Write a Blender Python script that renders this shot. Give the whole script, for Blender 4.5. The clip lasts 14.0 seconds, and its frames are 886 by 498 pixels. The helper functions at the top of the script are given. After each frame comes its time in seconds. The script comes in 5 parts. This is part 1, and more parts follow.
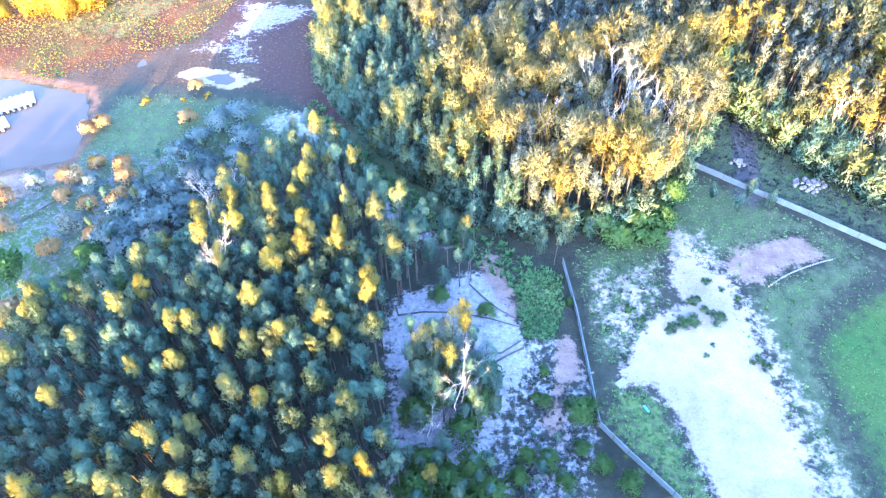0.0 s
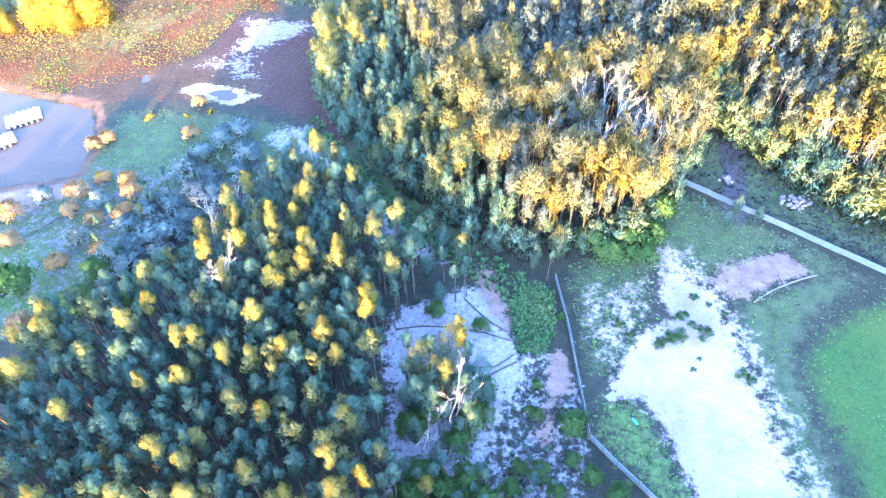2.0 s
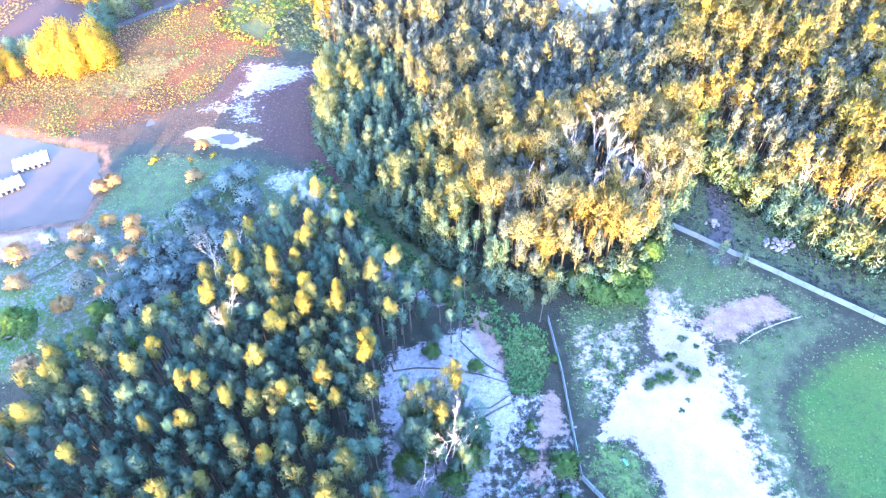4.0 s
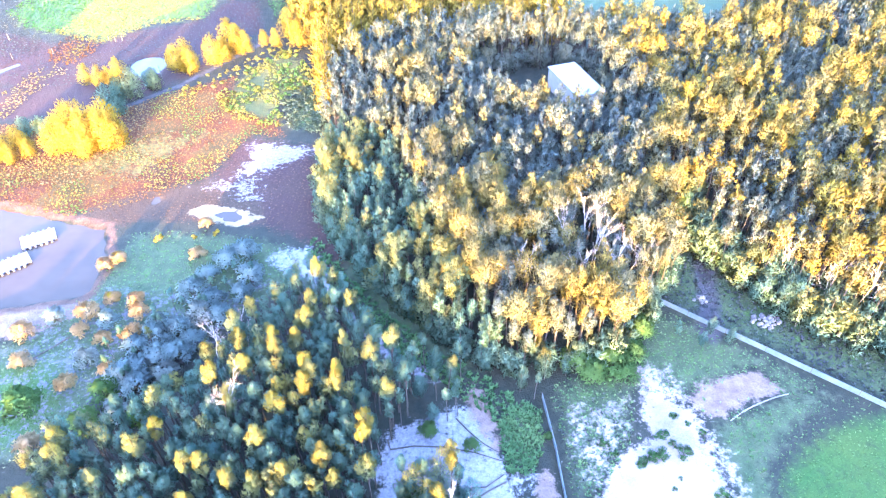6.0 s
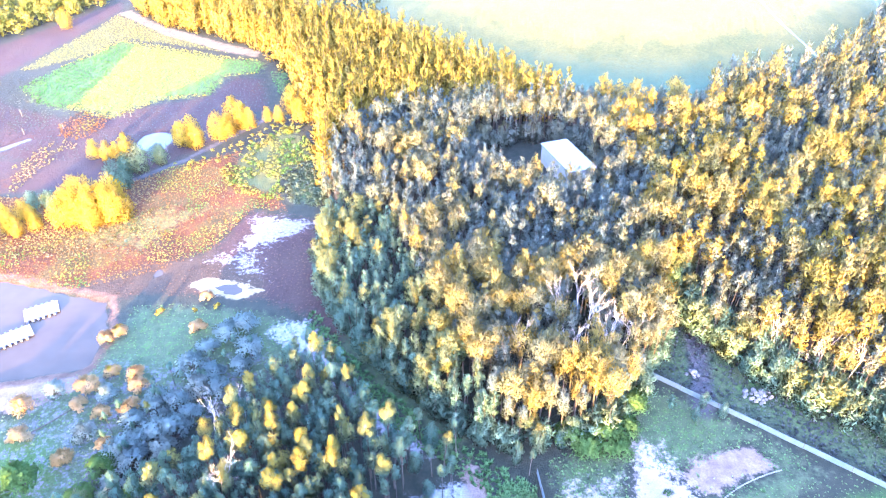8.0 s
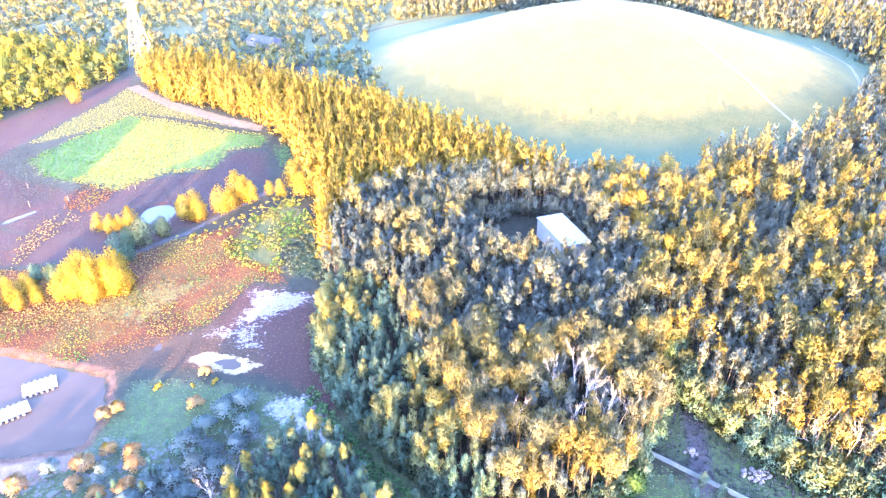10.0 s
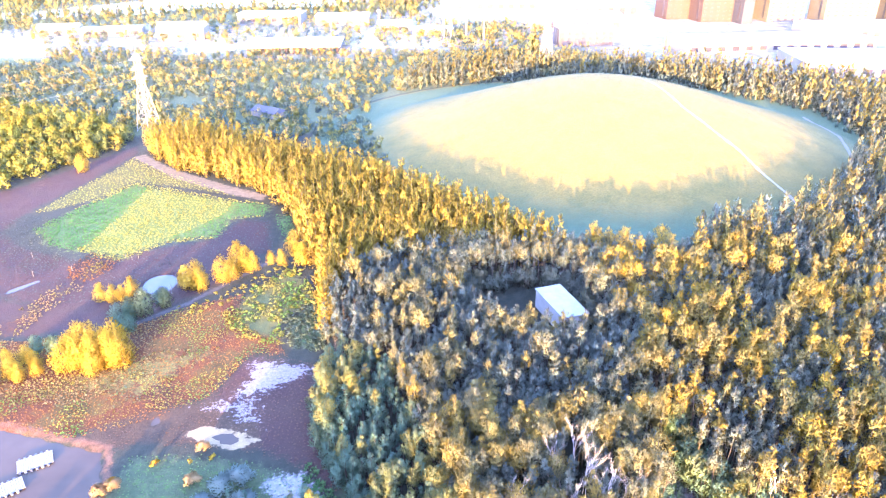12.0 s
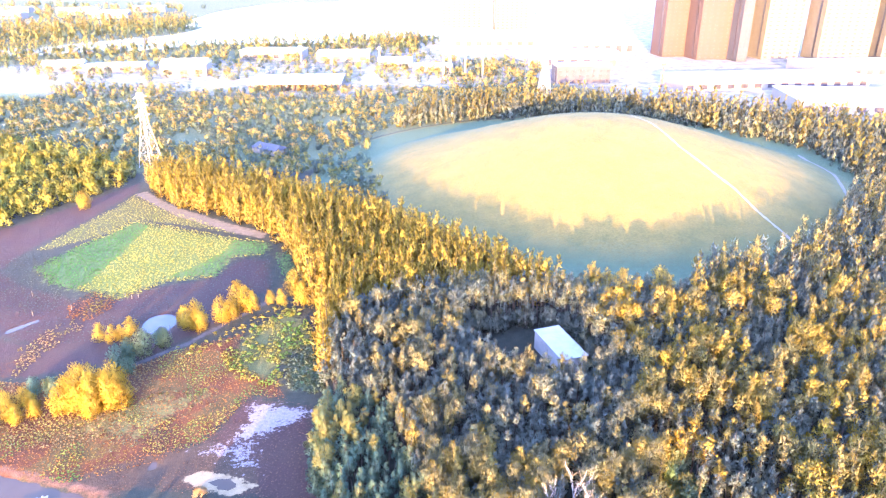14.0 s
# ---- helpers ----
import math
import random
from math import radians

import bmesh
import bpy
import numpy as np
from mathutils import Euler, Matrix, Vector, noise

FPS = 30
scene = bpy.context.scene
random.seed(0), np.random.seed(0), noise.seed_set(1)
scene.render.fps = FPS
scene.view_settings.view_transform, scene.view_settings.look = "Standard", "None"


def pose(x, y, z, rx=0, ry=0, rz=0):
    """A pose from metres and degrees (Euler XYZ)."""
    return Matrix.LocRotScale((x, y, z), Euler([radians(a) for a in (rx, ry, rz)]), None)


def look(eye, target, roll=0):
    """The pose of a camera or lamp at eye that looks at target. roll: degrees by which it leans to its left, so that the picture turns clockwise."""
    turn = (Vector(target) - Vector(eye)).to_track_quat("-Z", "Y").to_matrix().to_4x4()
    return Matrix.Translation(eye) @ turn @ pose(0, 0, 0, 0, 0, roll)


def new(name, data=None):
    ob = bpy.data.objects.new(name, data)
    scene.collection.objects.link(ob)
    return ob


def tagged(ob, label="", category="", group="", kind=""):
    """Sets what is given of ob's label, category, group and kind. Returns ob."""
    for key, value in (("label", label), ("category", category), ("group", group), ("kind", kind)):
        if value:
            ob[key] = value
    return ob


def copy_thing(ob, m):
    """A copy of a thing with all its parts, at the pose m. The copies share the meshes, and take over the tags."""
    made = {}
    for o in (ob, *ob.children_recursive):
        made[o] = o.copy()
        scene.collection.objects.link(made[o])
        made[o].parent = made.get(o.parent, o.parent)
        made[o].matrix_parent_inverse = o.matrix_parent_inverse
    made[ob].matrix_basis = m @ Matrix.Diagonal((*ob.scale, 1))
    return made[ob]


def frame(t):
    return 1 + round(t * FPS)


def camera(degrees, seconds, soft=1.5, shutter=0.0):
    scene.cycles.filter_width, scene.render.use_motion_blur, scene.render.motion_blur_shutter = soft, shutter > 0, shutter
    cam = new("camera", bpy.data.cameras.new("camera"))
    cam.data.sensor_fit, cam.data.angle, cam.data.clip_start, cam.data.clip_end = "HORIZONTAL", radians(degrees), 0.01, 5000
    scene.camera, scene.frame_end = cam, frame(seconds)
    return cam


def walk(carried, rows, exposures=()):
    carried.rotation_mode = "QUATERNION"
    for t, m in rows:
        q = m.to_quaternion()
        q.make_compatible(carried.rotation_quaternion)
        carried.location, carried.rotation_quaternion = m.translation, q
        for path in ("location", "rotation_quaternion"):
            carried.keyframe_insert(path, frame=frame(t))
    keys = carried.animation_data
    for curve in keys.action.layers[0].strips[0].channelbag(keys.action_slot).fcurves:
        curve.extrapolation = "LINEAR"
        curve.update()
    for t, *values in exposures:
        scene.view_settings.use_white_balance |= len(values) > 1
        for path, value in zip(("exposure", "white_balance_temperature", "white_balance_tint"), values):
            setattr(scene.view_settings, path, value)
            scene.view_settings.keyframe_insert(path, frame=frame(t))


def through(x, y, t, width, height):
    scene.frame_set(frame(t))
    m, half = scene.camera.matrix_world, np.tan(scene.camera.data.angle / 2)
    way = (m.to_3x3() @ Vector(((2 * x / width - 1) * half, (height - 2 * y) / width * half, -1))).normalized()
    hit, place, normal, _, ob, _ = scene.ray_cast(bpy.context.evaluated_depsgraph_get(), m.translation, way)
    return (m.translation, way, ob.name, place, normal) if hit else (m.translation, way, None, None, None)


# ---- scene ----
cam = camera(65.78, 14.0, soft=1.2)
# seconds, place in metres, turn in degrees
ROWS = [
    (0, 0.000, 0.000, 60.000, 41.259, 1.353, 0.000),
    (0.5, 0.022, -0.010, 60.663, 41.241, 1.293, 0.004),
    (1, 0.088, -0.113, 61.388, 41.345, 1.292, 0.039),
    (1.5, 0.195, -0.280, 62.145, 41.426, 1.240, 0.014),
    (2, 0.316, -0.418, 62.891, 41.425, 1.198, 0.001),
    (2.5, 0.375, -0.523, 63.675, 41.480, 1.099, -0.029),
    (5, 0.281, -1.004, 68.001, 46.144, 0.925, -0.464),
    (5.5, 0.323, -1.131, 68.889, 47.421, 0.880, -0.499),
    (6, 0.403, -1.284, 69.755, 48.806, 0.793, -0.578),
    (6.5, 0.494, -1.440, 70.539, 50.068, 0.759, -0.609),
    (7, 0.599, -1.635, 71.245, 51.423, 0.704, -0.620),
    (7.5, 0.646, -1.897, 71.925, 52.661, 0.668, -0.648),
    (8, 0.673, -2.145, 72.642, 54.068, 0.606, -0.668),
    (10.5, 0.590, -2.592, 76.101, 60.614, 0.401, -0.810),
    (11, 0.607, -2.699, 76.805, 61.917, 0.406, -0.780),
    (11.5, 0.664, -2.772, 77.522, 63.095, 0.398, -0.793),
    (12, 0.721, -2.831, 78.188, 64.373, 0.350, -0.795),
    (12.5, 0.754, -2.836, 78.814, 65.549, 0.305, -0.781),
    (13, 0.755, -2.787, 79.416, 66.584, 0.264, -0.808),
    (13.5, 0.740, -2.734, 79.981, 66.891, 0.250, -0.810),
    (14, 0.708, -2.717, 80.575, 66.974, 0.213, -0.823),
]
walk(cam, [(t, pose(x, y, z, rx, ry, rz)) for t, x, y, z, rx, ry, rz in ROWS],
     exposures=[(0.0, 5.42, 5290, 29), (2.5, 5.48, 5340, 31), (6.0, 5.70, 5520, 37), (8.0, 5.72, 5570, 40), (11.0, 5.36, 5640, 44), (14.0, 4.98, 5720, 47)])

# ---- daylight: a low warm sun from behind the walk's start, blue sky fill ----
SUN_UP, SUN_WAY = 6.8, (0.18, 0.98)          # degrees; the way the light travels over the ground
world = bpy.data.worlds.new("sky")
scene.world = world
world.use_nodes = True
wn = world.node_tree
wn.nodes.clear()
sky = wn.nodes.new("ShaderNodeTexSky")
sky.sky_type, sky.sun_disc = "NISHITA", False
sky.sun_elevation = radians(SUN_UP)
sky.sun_rotation = math.atan2(-SUN_WAY[0], -SUN_WAY[1])
sky.air_density, sky.dust_density, sky.ozone_density = 1.0, 1.0, 2.0
wbg = wn.nodes.new("ShaderNodeBackground")
wbg.inputs["Strength"].default_value = 0.15
wout = wn.nodes.new("ShaderNodeOutputWorld")
wn.links.new(sky.outputs[0], wbg.inputs["Color"])
wn.links.new(wbg.outputs[0], wout.inputs["Surface"])
sun_data = bpy.data.lights.new("sun", "SUN")
sun_data.energy, sun_data.angle, sun_data.color = 1.9, radians(0.6), (1.0, 0.575, 0.06)
sun = new("sun", sun_data)
sun.matrix_world = look((0, 0, 0), (SUN_WAY[0], SUN_WAY[1], -math.tan(radians(SUN_UP)) * math.hypot(*SUN_WAY)))

# ---- materials ----
def nodes_of(name):
    m = bpy.data.materials.new(name)
    m.use_nodes = True
    nt = m.node_tree
    bsdf = nt.nodes["Principled BSDF"]
    bsdf.inputs["Specular IOR Level"].default_value = 0.25
    return m, nt, bsdf


def node(nt, kind, **values):
    n = nt.nodes.new(kind)
    for k, v in values.items():
        n.inputs[k].default_value = v
    return n


def noise_node(nt, scale, detail=4.0, rough=0.6, coords=None):
    n = node(nt, "ShaderNodeTexNoise", Scale=scale, Detail=detail, Roughness=rough)
    if coords is None:
        coords = nt.nodes.new("ShaderNodeTexCoord").outputs["Object"]
    nt.links.new(coords, n.inputs["Vector"])
    return n.outputs["Fac"]


def ramp(nt, fac, stops):
    r = nt.nodes.new("ShaderNodeValToRGB")
    els = r.color_ramp.elements
    while len(els) < len(stops):
        els.new(0.5)
    for e, (p, c) in zip(els, stops):
        e.position, e.color = p, (*c, 1)
    nt.links.new(fac, r.inputs["Fac"])
    return r.outputs["Color"]


def maths(nt, op, a, b=None, clamp=False):
    n = nt.nodes.new("ShaderNodeMath")
    n.operation, n.use_clamp = op, clamp
    for i, v in enumerate((a, b)):
        if v is None:
            continue
        if isinstance(v, (int, float)):
            n.inputs[i].default_value = v
        else:
            nt.links.new(v, n.inputs[i])
    return n.outputs[0]


def mix(nt, fac, a, b, blend="MIX"):
    n = nt.nodes.new("ShaderNodeMix")
    n.data_type, n.blend_type = "RGBA", blend
    for i, v in ((0, fac), (6, a), (7, b)):
        if isinstance(v, (int, float)):
            n.inputs[i].default_value = v
        elif isinstance(v, tuple):
            n.inputs[i].default_value = (*v, 1)
        else:
            nt.links.new(v, n.inputs[i])
    return n.outputs[2]


def bump(nt, bsdf, height, strength, distance):
    b = node(nt, "ShaderNodeBump", Strength=strength, Distance=distance)
    nt.links.new(height, b.inputs["Height"])
    nt.links.new(b.outputs[0], bsdf.inputs["Normal"])


def plain(name, dark, light, scale=3.0, roughness=0.8, metal=0.0, relief=0.02):
    """A surface with two scales of variation between two colours."""
    m, nt, bsdf = nodes_of(name)
    broad, fine = noise_node(nt, scale), noise_node(nt, scale * 9)
    f = maths(nt, "ADD", maths(nt, "MULTIPLY", broad, 0.6), maths(nt, "MULTIPLY", fine, 0.4))
    nt.links.new(ramp(nt, f, [(0.3, dark), (0.7, light)]), bsdf.inputs["Base Color"])
    bsdf.inputs["Roughness"].default_value = roughness
    bsdf.inputs["Metallic"].default_value = metal
    if relief:
        bump(nt, bsdf, fine, 0.5, relief)
    return m


def foliage(name, stops, through=0.42):
    """Leaves: a tone of its own for each tree, grain from leaf to leaf."""
    m, nt, bsdf = nodes_of(name)
    nt.nodes.remove(bsdf)
    info = nt.nodes.new("ShaderNodeObjectInfo")
    geo = nt.nodes.new("ShaderNodeNewGeometry")
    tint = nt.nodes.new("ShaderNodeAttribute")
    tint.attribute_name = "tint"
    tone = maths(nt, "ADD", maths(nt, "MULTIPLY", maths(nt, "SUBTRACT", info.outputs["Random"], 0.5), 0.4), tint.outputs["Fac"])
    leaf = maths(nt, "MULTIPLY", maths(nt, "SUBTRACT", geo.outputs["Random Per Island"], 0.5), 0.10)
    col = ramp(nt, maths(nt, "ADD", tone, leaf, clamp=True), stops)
    dif, tra = nt.nodes.new("ShaderNodeBsdfDiffuse"), nt.nodes.new("ShaderNodeBsdfTranslucent")
    puff = nt.nodes.new("ShaderNodeAttribute")
    puff.attribute_name = "puff"
    turn = nt.nodes.new("ShaderNodeVectorTransform")
    turn.vector_type, turn.convert_from, turn.convert_to = "NORMAL", "OBJECT", "WORLD"
    nt.links.new(puff.outputs["Vector"], turn.inputs[0])
    blend = nt.nodes.new("ShaderNodeVectorMath")
    blend.operation = "MULTIPLY_ADD"
    blend.inputs[1].default_value = (0.18, 0.18, 0.18)
    nt.links.new(geo.outputs["Normal"], blend.inputs[0])
    nt.links.new(turn.outputs[0], blend.inputs[2])
    unit = nt.nodes.new("ShaderNodeVectorMath")
    unit.operation = "NORMALIZE"
    nt.links.new(blend.outputs[0], unit.inputs[0])
    for s in (dif, tra):
        nt.links.new(unit.outputs[0], s.inputs["Normal"])
    mx = nt.nodes.new("ShaderNodeMixShader")
    mx.inputs[0].default_value = through
    for s in (dif, tra):
        nt.links.new(col, s.inputs["Color"])
    nt.links.new(dif.outputs[0], mx.inputs[1])
    nt.links.new(tra.outputs[0], mx.inputs[2])
    nt.links.new(mx.outputs[0], nt.nodes["Material Output"].inputs["Surface"])
    return m


# LEAF, LEAF_SLATE, LEAF_FAR: ramps painted from shaded blue-green up to sunlit gold
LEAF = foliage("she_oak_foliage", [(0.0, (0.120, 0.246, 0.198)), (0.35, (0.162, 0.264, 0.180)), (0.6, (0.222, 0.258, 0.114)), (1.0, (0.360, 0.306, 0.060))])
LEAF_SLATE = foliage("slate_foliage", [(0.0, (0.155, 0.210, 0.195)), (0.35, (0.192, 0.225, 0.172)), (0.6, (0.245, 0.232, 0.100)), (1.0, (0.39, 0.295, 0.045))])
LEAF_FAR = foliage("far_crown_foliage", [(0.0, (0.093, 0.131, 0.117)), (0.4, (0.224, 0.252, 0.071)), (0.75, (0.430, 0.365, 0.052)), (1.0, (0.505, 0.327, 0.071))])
LEAF_SCRUB = foliage("scrub_foliage", [(0.0, (0.103, 0.150, 0.150)), (0.4, (0.168, 0.215, 0.112)), (0.7, (0.355, 0.299, 0.075)), (1.0, (0.468, 0.318, 0.150))])
CROP_LEAF = foliage("crop_foliage", [(0.0, (0.069, 0.191, 0.048)), (0.45, (0.139, 0.250, 0.053)), (0.55, (0.255, 0.265, 0.053)), (1.0, (0.394, 0.340, 0.080))])
HEATH_LEAF = foliage("heath_foliage", [(0.0, (0.072, 0.076, 0.085)), (0.5, (0.085, 0.106, 0.085)), (1.0, (0.136, 0.136, 0.111))])
LEAF_GREEN = foliage("dense_green_foliage", [(0.0, (0.067, 0.157, 0.051)), (1.0, (0.136, 0.240, 0.072))])
LEAF_GOLD = foliage("golden_foliage", [(0.0, (0.396, 0.290, 0.040)), (1.0, (0.581, 0.422, 0.053))])
# blue-grey leaves; the peach end stands in for sunlight on them
LEAF_GREY = foliage("grey_shrub_foliage", [(0.0, (0.215, 0.300, 0.290)), (0.5, (0.34, 0.29, 0.18)), (1.0, (0.54, 0.34, 0.15))])
REED = foliage("reed_blades", [(0.0, (0.104, 0.068, 0.052)), (0.35, (0.231, 0.112, 0.044)), (0.55, (0.279, 0.120, 0.036)), (0.8, (0.176, 0.159, 0.044)), (1.0, (0.255, 0.191, 0.088))], 0.2)
GREEN_BLADE = foliage("green_blades", [(0.0, (0.060, 0.128, 0.051)), (0.6, (0.119, 0.187, 0.072)), (1.0, (0.230, 0.238, 0.136))], 0.2)
RUBBLE = plain("grey_rubble", (0.09, 0.085, 0.085), (0.17, 0.16, 0.16), 2.0, 0.95)
BARK = plain("grey_bark", (0.042, 0.036, 0.030), (0.102, 0.090, 0.078), 2.0, 0.95)
DEAD = plain("bleached_dead_wood", (0.360, 0.330, 0.315), (0.570, 0.525, 0.495), 2.0, 0.9)
WHITE_SHEET = plain("white_roof_sheet", (0.216, 0.227, 0.238), (0.317, 0.324, 0.331), 0.6, 0.5)
GREY_SHEET = plain("grey_wall_sheet", (0.259, 0.259, 0.259), (0.346, 0.346, 0.338), 0.8, 0.6)
STEEL = plain("galvanised_steel", (0.216, 0.216, 0.216), (0.302, 0.302, 0.302), 1.0, 0.6, 0.2)
BOARD = plain("weathered_boards", (0.072, 0.101, 0.112), (0.126, 0.162, 0.173), 1.5, 0.85)
DOCK_BOARD = plain("bleached_dock_boards", (0.108, 0.112, 0.115), (0.194, 0.198, 0.202), 2.5, 0.8)
CONCRETE = plain("pale_concrete", (0.122, 0.119, 0.115), (0.187, 0.180, 0.173), 0.05, 0.85)
BRICK_WALL = plain("warm_apartment_wall", (0.048, 0.033, 0.034), (0.062, 0.044, 0.044), 0.2, 0.85, relief=0)
CREAM_WALL = plain("cream_apartment_wall", (0.098, 0.089, 0.072), (0.126, 0.118, 0.097), 0.2, 0.85, relief=0)
GLASS_DARK = plain("dark_window_glass", (0.05, 0.06, 0.09), (0.10, 0.11, 0.15), 0.5, 0.15, relief=0)
PATH_DUST = plain("pale_dust_path", (0.144, 0.137, 0.122), (0.216, 0.205, 0.187), 0.8, 0.95)


def water_mat(name, colour, roughness, murk=0.0):
    m, nt, bsdf = nodes_of(name)
    n = noise_node(nt, 0.12, 3)
    c = ramp(nt, n, [(0.3, colour), (0.75, tuple(v * 1.5 for v in colour))])
    nt.links.new(c, bsdf.inputs["Base Color"])
    bsdf.inputs["Roughness"].default_value = roughness
    bsdf.inputs["Specular IOR Level"].default_value = 0.16
    bump(nt, bsdf, noise_node(nt, 2.5, 3), 0.15, 0.02)
    return m


POND_WATER = water_mat("muddy_pond_water", (0.046, 0.033, 0.024), 0.08)
MILK_WATER = water_mat("milky_tank_water", (0.045, 0.048, 0.066), 0.2)
RIVER_WATER = water_mat("bright_river_water", (0.30, 0.30, 0.31), 0.25)
PANE_BAND = plain("shaded_window_bands", (0.022, 0.022, 0.036), (0.050, 0.047, 0.061), 0.4, 0.3, relief=0)
BLUE_WALL = plain("blue_grey_tower_wall", (0.032, 0.035, 0.052), (0.052, 0.056, 0.075), 0.3, 0.7, relief=0)
SHORE_STONE = plain("pale_kerb_stone", (0.14, 0.13, 0.125), (0.22, 0.21, 0.20), 2.0, 0.9)

# ---- ground: one sheet to the horizon ----
def inside(poly, x, y):
    """Signed distance in metres to a closed outline: positive inside."""
    x, y = np.asarray(x, float), np.asarray(y, float)
    best, odd = np.full(x.shape, 1e9), np.zeros(x.shape, bool)
    for (ax, ay), (bx, by) in zip(poly, poly[1:] + poly[:1]):
        dx, dy = bx - ax, by - ay
        k = np.clip(((x - ax) * dx + (y - ay) * dy) / (dx * dx + dy * dy), 0, 1)
        best = np.minimum(best, np.hypot(x - ax - k * dx, y - ay - k * dy))
        with np.errstate(divide="ignore", invalid="ignore"):
            cross = (ay > y) != (by > y)
            at = ax + (y - ay) * dx / (dy if dy else 1e-9)
        odd ^= cross & (x < at)
    return np.where(odd, best, -best)


def waves(x, y, size, seed):
    """Cheap smooth unevenness, about -1 to 1."""
    r = np.random.RandomState(seed)
    out = 0
    for k in range(7):
        a, f, p = r.uniform(0, 6.28), r.uniform(0.6, 2.2) / size, r.uniform(0, 6.28)
        out = out + np.sin((x * math.cos(a) + y * math.sin(a)) * f * 6.28 + p)
    return out / 3.2


HILL_AT, HILL_R, HILL_H = (66.0, 262.0), (97.0, 92.0), 23.0
POND = [(-54.5, 85), (-51.5, 77), (-51.8, 70), (-60, 68), (-75, 65), (-92, 72), (-90, 90), (-74, 91), (-63, 87.5)]
TANK = [(-69.8, 143), (-68.8, 146.5), (-66, 148), (-63, 146.5), (-61.9, 143), (-62.5, 139.5), (-65.5, 138), (-68.8, 139.5)]
POOL = [(-38.5, 88.8), (-35.5, 89.2), (-32.6, 87.6), (-33, 86), (-35.5, 86.3)]
SEEP = [(-50, 94), (-47.3, 94.2), (-47, 91), (-49.2, 90.5)]
DITCH = [(-101, 140), (-96, 146), (-95, 145), (-99.8, 138.5)]
RIVER = [(-1500, 560), (-560, 625), (-403, 664), (-334, 673), (-287, 702), (-236, 733), (-191, 741), (-124, 759), (-60, 800), (20, 830), (160, 1000), (160, 1600), (-315, 1430), (-352, 1240), (-335, 1000), (-290, 925), (-296, 828), (-370, 750), (-421, 694), (-560, 650), (-1500, 620)]


def height(x, y):
    x, y = np.asarray(x, float), np.asarray(y, float)
    d = np.hypot((x - HILL_AT[0]) / HILL_R[0], (y - HILL_AT[1]) / HILL_R[1])
    t = np.clip(1 - d, 0, 1)
    z = HILL_H * t * t * (3 - 2 * t) * 0.45 + HILL_H * 0.55 * np.sin(np.clip(t, 0, 1) * 1.5708)
    z = np.where(d < 1, z, 0)
    z = z + 0.10 * waves(x, y, 14, 3) * np.clip(1 - y / 900, 0, 1)
    for poly, deep in ((POND, 0.9), (TANK, 0.8), (POOL, 0.5), (SEEP, 0.4), (DITCH, 0.5)):
        z = z - deep * np.clip(inside(poly, x, y) / 1.2 + 0.35, 0, 1)
    return z - 3.0 * np.clip(inside(RIVER, x, y) / 20 + 0.2, 0, 1)


SAND = [(25, 54.9), (27.4, 55.3), (27.9, 50.4), (30.8, 47.1), (30.7, 42.5), (31.3, 39.6), (31.1, 36.3), (31.3, 32.5), (31.8, 28.4), (32, 24.7), (32.5, 14), (22.4, 14), (21.8, 25.8), (20.8, 28), (20.1, 32), (18.8, 33.9), (16.1, 33.9), (16, 36.5), (18.3, 39.8), (20.6, 42.7), (23.9, 44.1), (24, 48.8)]
SAND_FRINGE = [(24, 57), (30, 56), (33, 47), (34.5, 40), (35.5, 30), (37, 18), (30, 18), (28, 40), (22, 46)]
BARE_PINK = [(29.6, 49.6), (31.5, 52.1), (34.3, 52.9), (40.1, 54.5), (42.4, 51.8), (42, 50), (37.6, 49), (33.7, 46.6), (30.8, 47.1)]
GRAVEL = [(-7.6, 43.1), (-6.7, 46.2), (-2.3, 47.7), (2.2, 49.7), (5.4, 49.2), (6.1, 46), (7.5, 40), (7.8, 36.6), (6.7, 33.4), (4.9, 32.2), (3.7, 28.7), (1.9, 25), (0.4, 14), (-6.1, 14), (-7, 28.9), (-6.5, 33.6), (-8, 40.3)]
STONY = [(-62, 62), (-53, 61), (-47, 55), (-43, 47), (-46, 40), (-52, 46), (-57, 53), (-66, 56)]
TRACK_PALE = [(10.5, 40.7), (12, 41.4), (12.6, 38.6), (12.6, 34.6), (10.9, 34), (10.2, 30.4), (10.2, 28.1), (9, 27.6), (7.4, 30.7), (9.1, 33.4), (9.5, 37.3)]
PATCH_GREEN = [(6.8, 47.5), (9.9, 49.9), (11.9, 48.2), (11.8, 44.3), (10.5, 40.7), (9.5, 39.6), (7.2, 40), (6.5, 42.9)]
FENCE_HEATH = [(13, 43.5), (17.9, 44.2), (17.5, 38.5), (15.9, 35.8), (13.3, 36.5)]
PEACH = [(2.9, 53), (5, 51.5), (6.4, 49), (6.9, 44.4), (7.6, 40), (5.6, 42.6), (3.6, 46), (2.2, 50.1)]
HEATH = [(-58, 66), (-50, 74), (-40, 72), (-27, 76), (-22, 72), (-28, 60), (-36, 50), (-48, 40), (-66, 44)]
GAP = [(-22, 108), (-19, 108), (-17, 88), (-10, 74), (0, 61), (6, 54), (2, 53), (-8, 62), (-15, 72), (-21, 84), (-24, 98)]
PATCH_LACE = [(-43, 96), (-36, 99.5), (-32, 98.5), (-29, 90), (-33, 91.3)]
